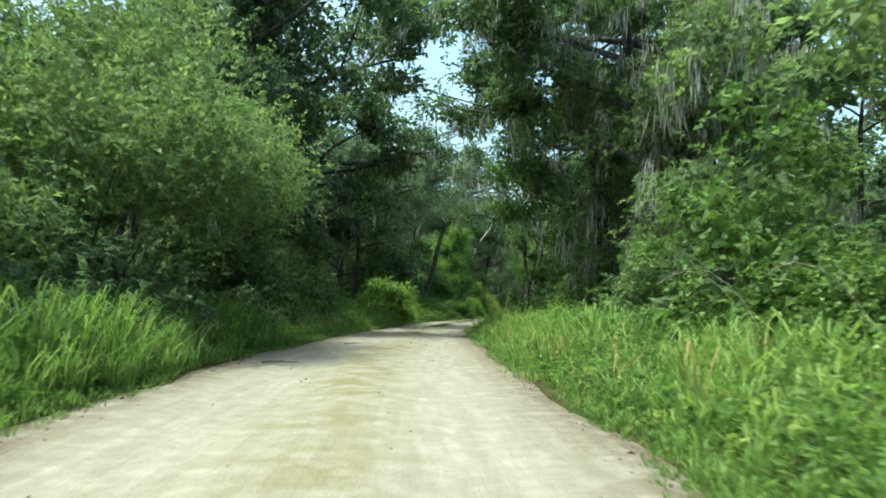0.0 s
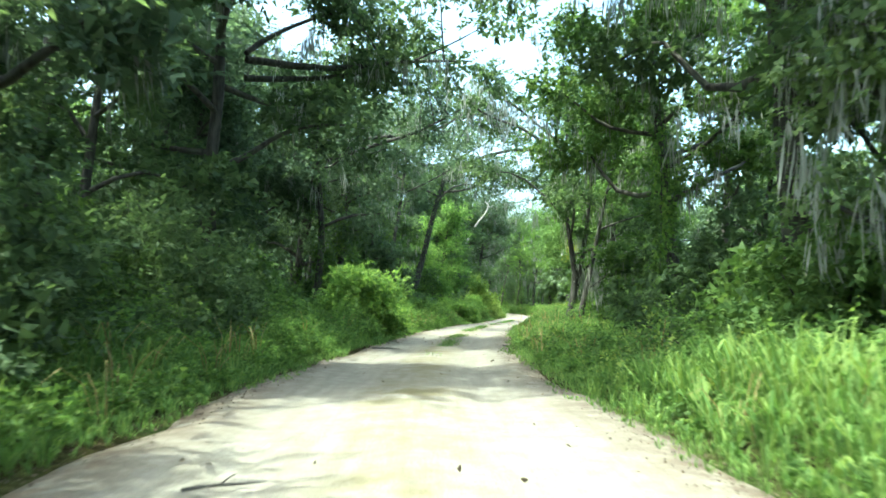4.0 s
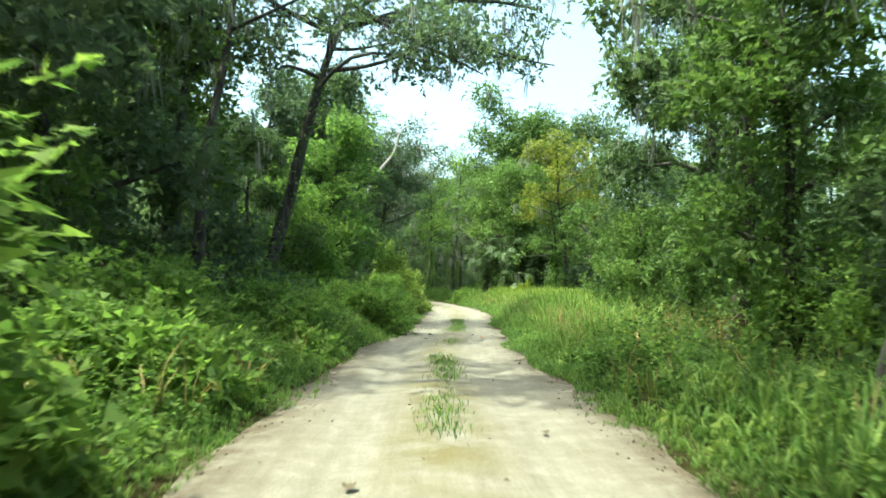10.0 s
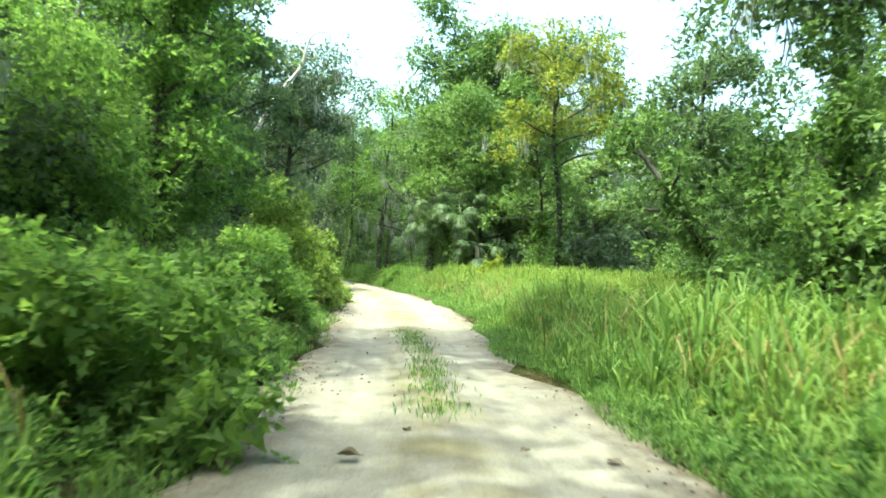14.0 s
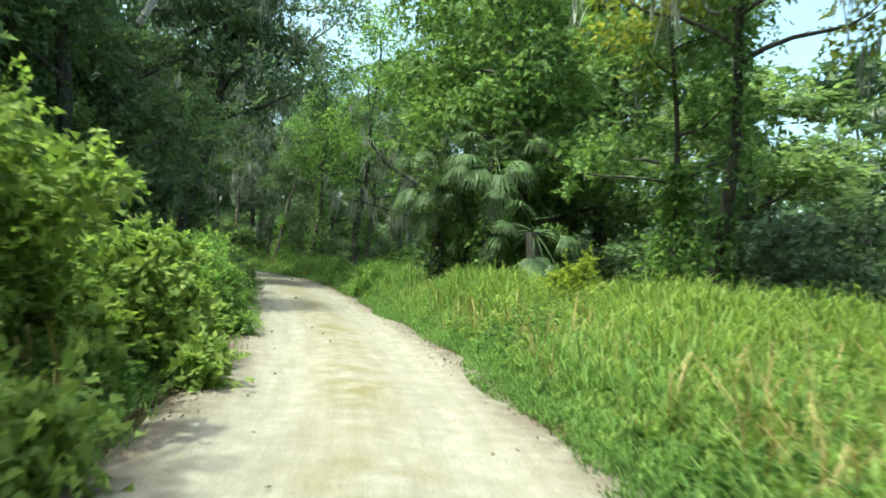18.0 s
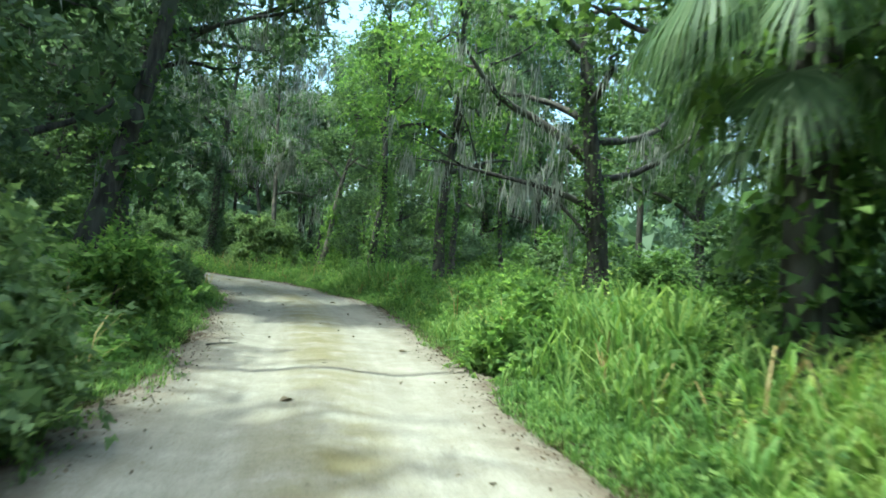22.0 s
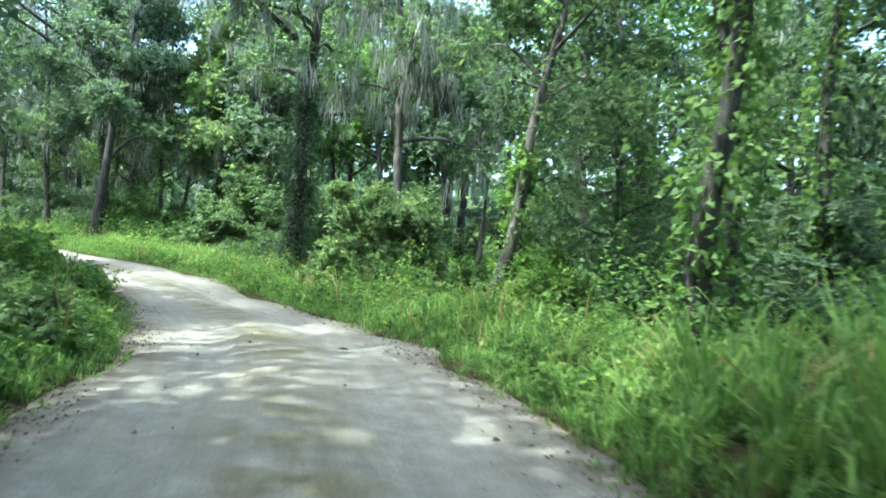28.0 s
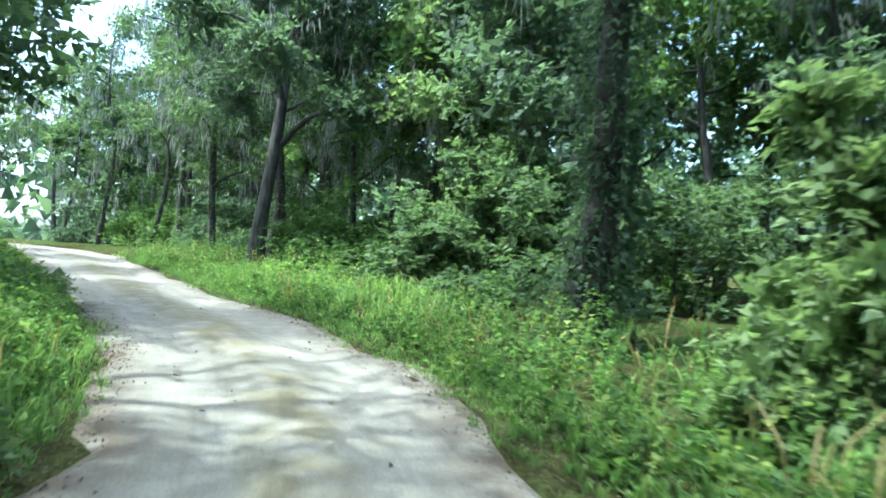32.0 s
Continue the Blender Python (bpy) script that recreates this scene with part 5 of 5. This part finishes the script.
def verge_grass():
    rng = np.random.RandomState(9)
    for side, n, field in ((-1, 6200, False), (1, 5200, False), (1, 5600, True)):
        s = rng.uniform(-3, 176, n)
        off = np.abs(rng.normal(size=n)) * 1.7 + 0.05
        if field:  # the open clearing
            s = rng.uniform(59, 101, n)
            off = 0.15 + rng.random(n) ** 1.1 * np.interp(s, [59, 66, 73, 80, 86, 101], [2.0, 3.2, 4.2, 5.8, 7.2, 4.5])
        grow = patchy(s, off, side)
        h = (0.16 + 0.62 * np.clip(off, 0, 1.5) ** 0.8) * (0.45 + 0.85 * grow)
        h = h * (np.interp(s, [59, 70, 78], [0.5, 0.62, 1.1]) * np.clip(0.35 + off * 0.3, 0, 1) if field else 1.0) * np.where((side < 0) & (s < 22), 1.45, 1.0) * np.where((side < 0) & (s > 28), 0.7, 1.0) * np.where((side > 0) & (s > 30) & (s < 58), 0.62, 1.0) * np.where((side > 0) & (s > 126), 0.55, 1.0)
        xy = beside(s, side * off)
        p = np.concatenate([xy, (rise(off) - 0.02 + hill(xy[:, 0], xy[:, 1]))[:, None]], 1)
        v, f = tufts(p, np.clip(h, 0.08, 1.35), rng, 13)
        scatter("tall_grass", "lush tall green grass arching along the track's verge", "grass", mesh_of("tall_grass", v, f, MEADOW if field else GRASS))
    for side, n, lo, hi in ((-1, 5200, -3, 172), (1, 5200, -3, 172), (1, 4600, 57, 104)):  # short grass creeping over the road's edges
        s = rng.uniform(lo, hi, n)
        off = np.maximum(rng.normal(size=n) * 0.24 + 0.22, -0.15) + 0.25 * np.sin(s * 0.9 + side) * np.sin(s * 0.37)
        g = lambda a: np.interp(s + S0, S_FINE, a)  # noqa: E731
        d = side * (g(LINE[:, 2]) + off)
        p = np.stack([g(LINE[:, 0]) + g(RIGHT[:, 0]) * d, g(LINE[:, 1]) + g(RIGHT[:, 1]) * d, rise(off) - 0.01], 1)
        p[:, 2] += hill(p[:, 0], p[:, 1])
        v, f = tufts(p, 0.10 + 0.16 * np.clip(off + 0.2, 0, 1), rng, 7, 0.008, 1.0)
        scatter("short_grass", "short grass creeping over the track's edge", "grass", mesh_of("short_grass", v, f, GRASS))
    n = 1500
    field = rng.random(n) < 0.6
    s = np.where(field, rng.uniform(59, 101, n), rng.uniform(-3, 170, n))
    sd = np.where(field, 1, rng.choice([-1, 1], n))
    off = rng.uniform(0.3, 3.0, n) * np.where(field, 2.3, 1.0)
    xy = beside(s, sd * off)
    p = np.concatenate([xy, (rise(off) - 0.02 + hill(xy[:, 0], xy[:, 1]))[:, None]], 1)
    v, f = tufts(p, 0.55 + 0.5 * rng.random(n), rng, 6, 0.008, 0.9)
    scatter("dry_grass", "straw-coloured dry stalks among the green grass", "grass", mesh_of("dry_grass", v, f, STRAW))
    # broad-leaved weeds: leaves ranged up branching stems, in drifts
    for side, n, mat, size in ((-1, 5200, FRESH, 0.085), (-1, 2200, OLIVE, 0.075), (1, 2400, FRESH, 0.085), (1, 1500, OLIVE, 0.07), (1, 500, MEADOW, 0.08)):
        s, off = rng.uniform(-3, 172, n), np.abs(rng.normal(size=n)) * 1.7 + 0.25
        grow = patchy(s, off + 1.7, -side)
        hh = np.clip(0.2 + off * 0.42, 0.15, 1.3) * (0.4 + 0.8 * grow) * rng.uniform(0.6, 1.2, n)
        hh = hh * np.where((side > 0) & (s > 60) & (s < 90), 0.6, 1.0) * np.where((side < 0) & (s > 28), 1.25, 1.0)
        k = 34
        up = np.tile(np.linspace(0.12, 1, k), n)
        s, off, hh = np.repeat(s, k), np.repeat(off, k), np.repeat(hh, k)
        a = rng.uniform(0, 2 * np.pi, n * k)
        out = np.stack([np.cos(a), np.sin(a)], 1)
        p2 = beside(s, side * off) + out * ((0.05 + 0.26 * (1.15 - up)) * rng.uniform(0.3, 1.0, n * k))[:, None] * np.minimum(hh, 0.9)[:, None]
        p = np.concatenate([p2, (rise(off) + up * hh + hill(p2[:, 0], p2[:, 1]))[:, None]], 1)
        v, f = leaf_tris(p, np.concatenate([out, rng.normal(size=(n * k, 1)) * 0.35 + 0.05], 1), size, 0.36, rng)
        scatter("weeds", "broad-leaved weeds and seedlings in the verge", "plants", mesh_of("weeds", v, f, mat))


verge_grass()


def centre_strip():
    rng = np.random.RandomState(19)
    n = 9000
    s = rng.uniform(36, 78, n)
    tuft = np.round(s * 0.9) / 0.9
    s = np.where(rng.random(n) < 0.5, tuft + rng.normal(size=n) * 0.2, s)
    gate = np.sin(s * 1.1) + np.sin(s * 0.43 + 2) + rng.normal(size=n) * 0.3 > 0.0
    s = s[gate & (rng.random(n) < 0.75)]
    g = lambda a: np.interp(s + S0, S_FINE, a)  # noqa: E731
    side = rng.normal(size=len(s)) * 0.15 + 0.08 + 0.06 * np.sin(s * 0.8)
    p = np.stack([g(LINE[:, 0]) + g(RIGHT[:, 0]) * side, g(LINE[:, 1]) + g(RIGHT[:, 1]) * side, np.full(len(s), 0.03)], 1)
    v, f = blades(p, 0.11, rng, 0.006, 1.1)
    scatter("centre_grass", "sparse green grass tufts between the wheel ruts", "grass", mesh_of("centre_grass", v, f, GRASS))


centre_strip()


def litter():
    rng = np.random.RandomState(29)
    n = 46000
    s = np.where(rng.random(n) < 0.6, rng.uniform(-2, 165, n), rng.uniform(86, 156, n))
    sd = rng.choice([-1, 1], n)
    off = rng.normal(size=n) * 0.22 + 0.03 - np.where(sd < 0, 0.55, 0.28) * np.clip(np.sin(s * 0.8 + sd) * np.sin(s * 0.33) + 0.15, 0, 1) * rng.random(n) ** 1.5
    g = lambda a: np.interp(s + S0, S_FINE, a)  # noqa: E731
    d = sd * (g(LINE[:, 2]) + off)
    p = np.stack([g(LINE[:, 0]) + g(RIGHT[:, 0]) * d, g(LINE[:, 1]) + g(RIGHT[:, 1]) * d, 0.02 + rise(off) + rng.random(n) * 0.015], 1)
    p[:, 2] += hill(p[:, 0], p[:, 1])
    v, f = leaf_quads(p, rng.normal(size=(n, 3)) * np.array([1, 1, 0.25]), 0.028, 0.34, rng)
    scatter("leaf_litter", "dead brown leaves gathered along the track's edges", "leaves", mesh_of("leaf_litter", v, f, LITTER))
    n = 360
    s = rng.uniform(0, 160, n)
    d = rng.uniform(-0.95, 0.95, n) * np.interp(s + S0, S_FINE, LINE[:, 2])
    h = lambda a: np.interp(s + S0, S_FINE, a)  # noqa: E731
    p = np.stack([h(LINE[:, 0]) + h(RIGHT[:, 0]) * d, h(LINE[:, 1]) + h(RIGHT[:, 1]) * d, np.full(n, 0.035)], 1)
    p[:, 2] += hill(p[:, 0], p[:, 1])
    v, f = leaf_quads(p, rng.normal(size=(n, 3)) * np.array([1, 1, 0.2]), 0.055, 0.33, rng, 0.5)
    scatter("fallen_leaves", "scattered curled dead leaves on the sand", "leaves", mesh_of("fallen_leaves", v, f, LITTER))


litter()


def far_woods():
    """A closing belt of wood where single trees cannot be told apart."""
    rng = np.random.RandomState(39)
    a = rng.uniform(0, 2 * np.pi, 46000)
    r = rng.uniform(112, 150, len(a))
    p = np.stack([r * 0.8 * np.cos(a), r * np.sin(a) + 80, rng.random(len(a)) ** 1.2 * (15 + 3 * np.sin(a * 40))], 1)
    p = p[to_road(p[:, 0], p[:, 1]) > 12]
    q = np.stack([rng.uniform(-105, 115, 90000), rng.uniform(-60, 235, 90000), rng.random(90000) ** 0.7 * 14], 1)
    q = q[to_road(q[:, 0], q[:, 1]) > 44]
    q[:, 2] *= np.where(q[:, 1] > 100, 0.55, 1.0)
    p = np.concatenate([p, q])
    v, f = leaf_tris(p, rng.normal(size=p.shape), 1.7, 0.4, rng)
    scatter("far_woods", "dense green wood in the distance", "trees", mesh_of("far_woods", v, f, DARK))


far_woods()
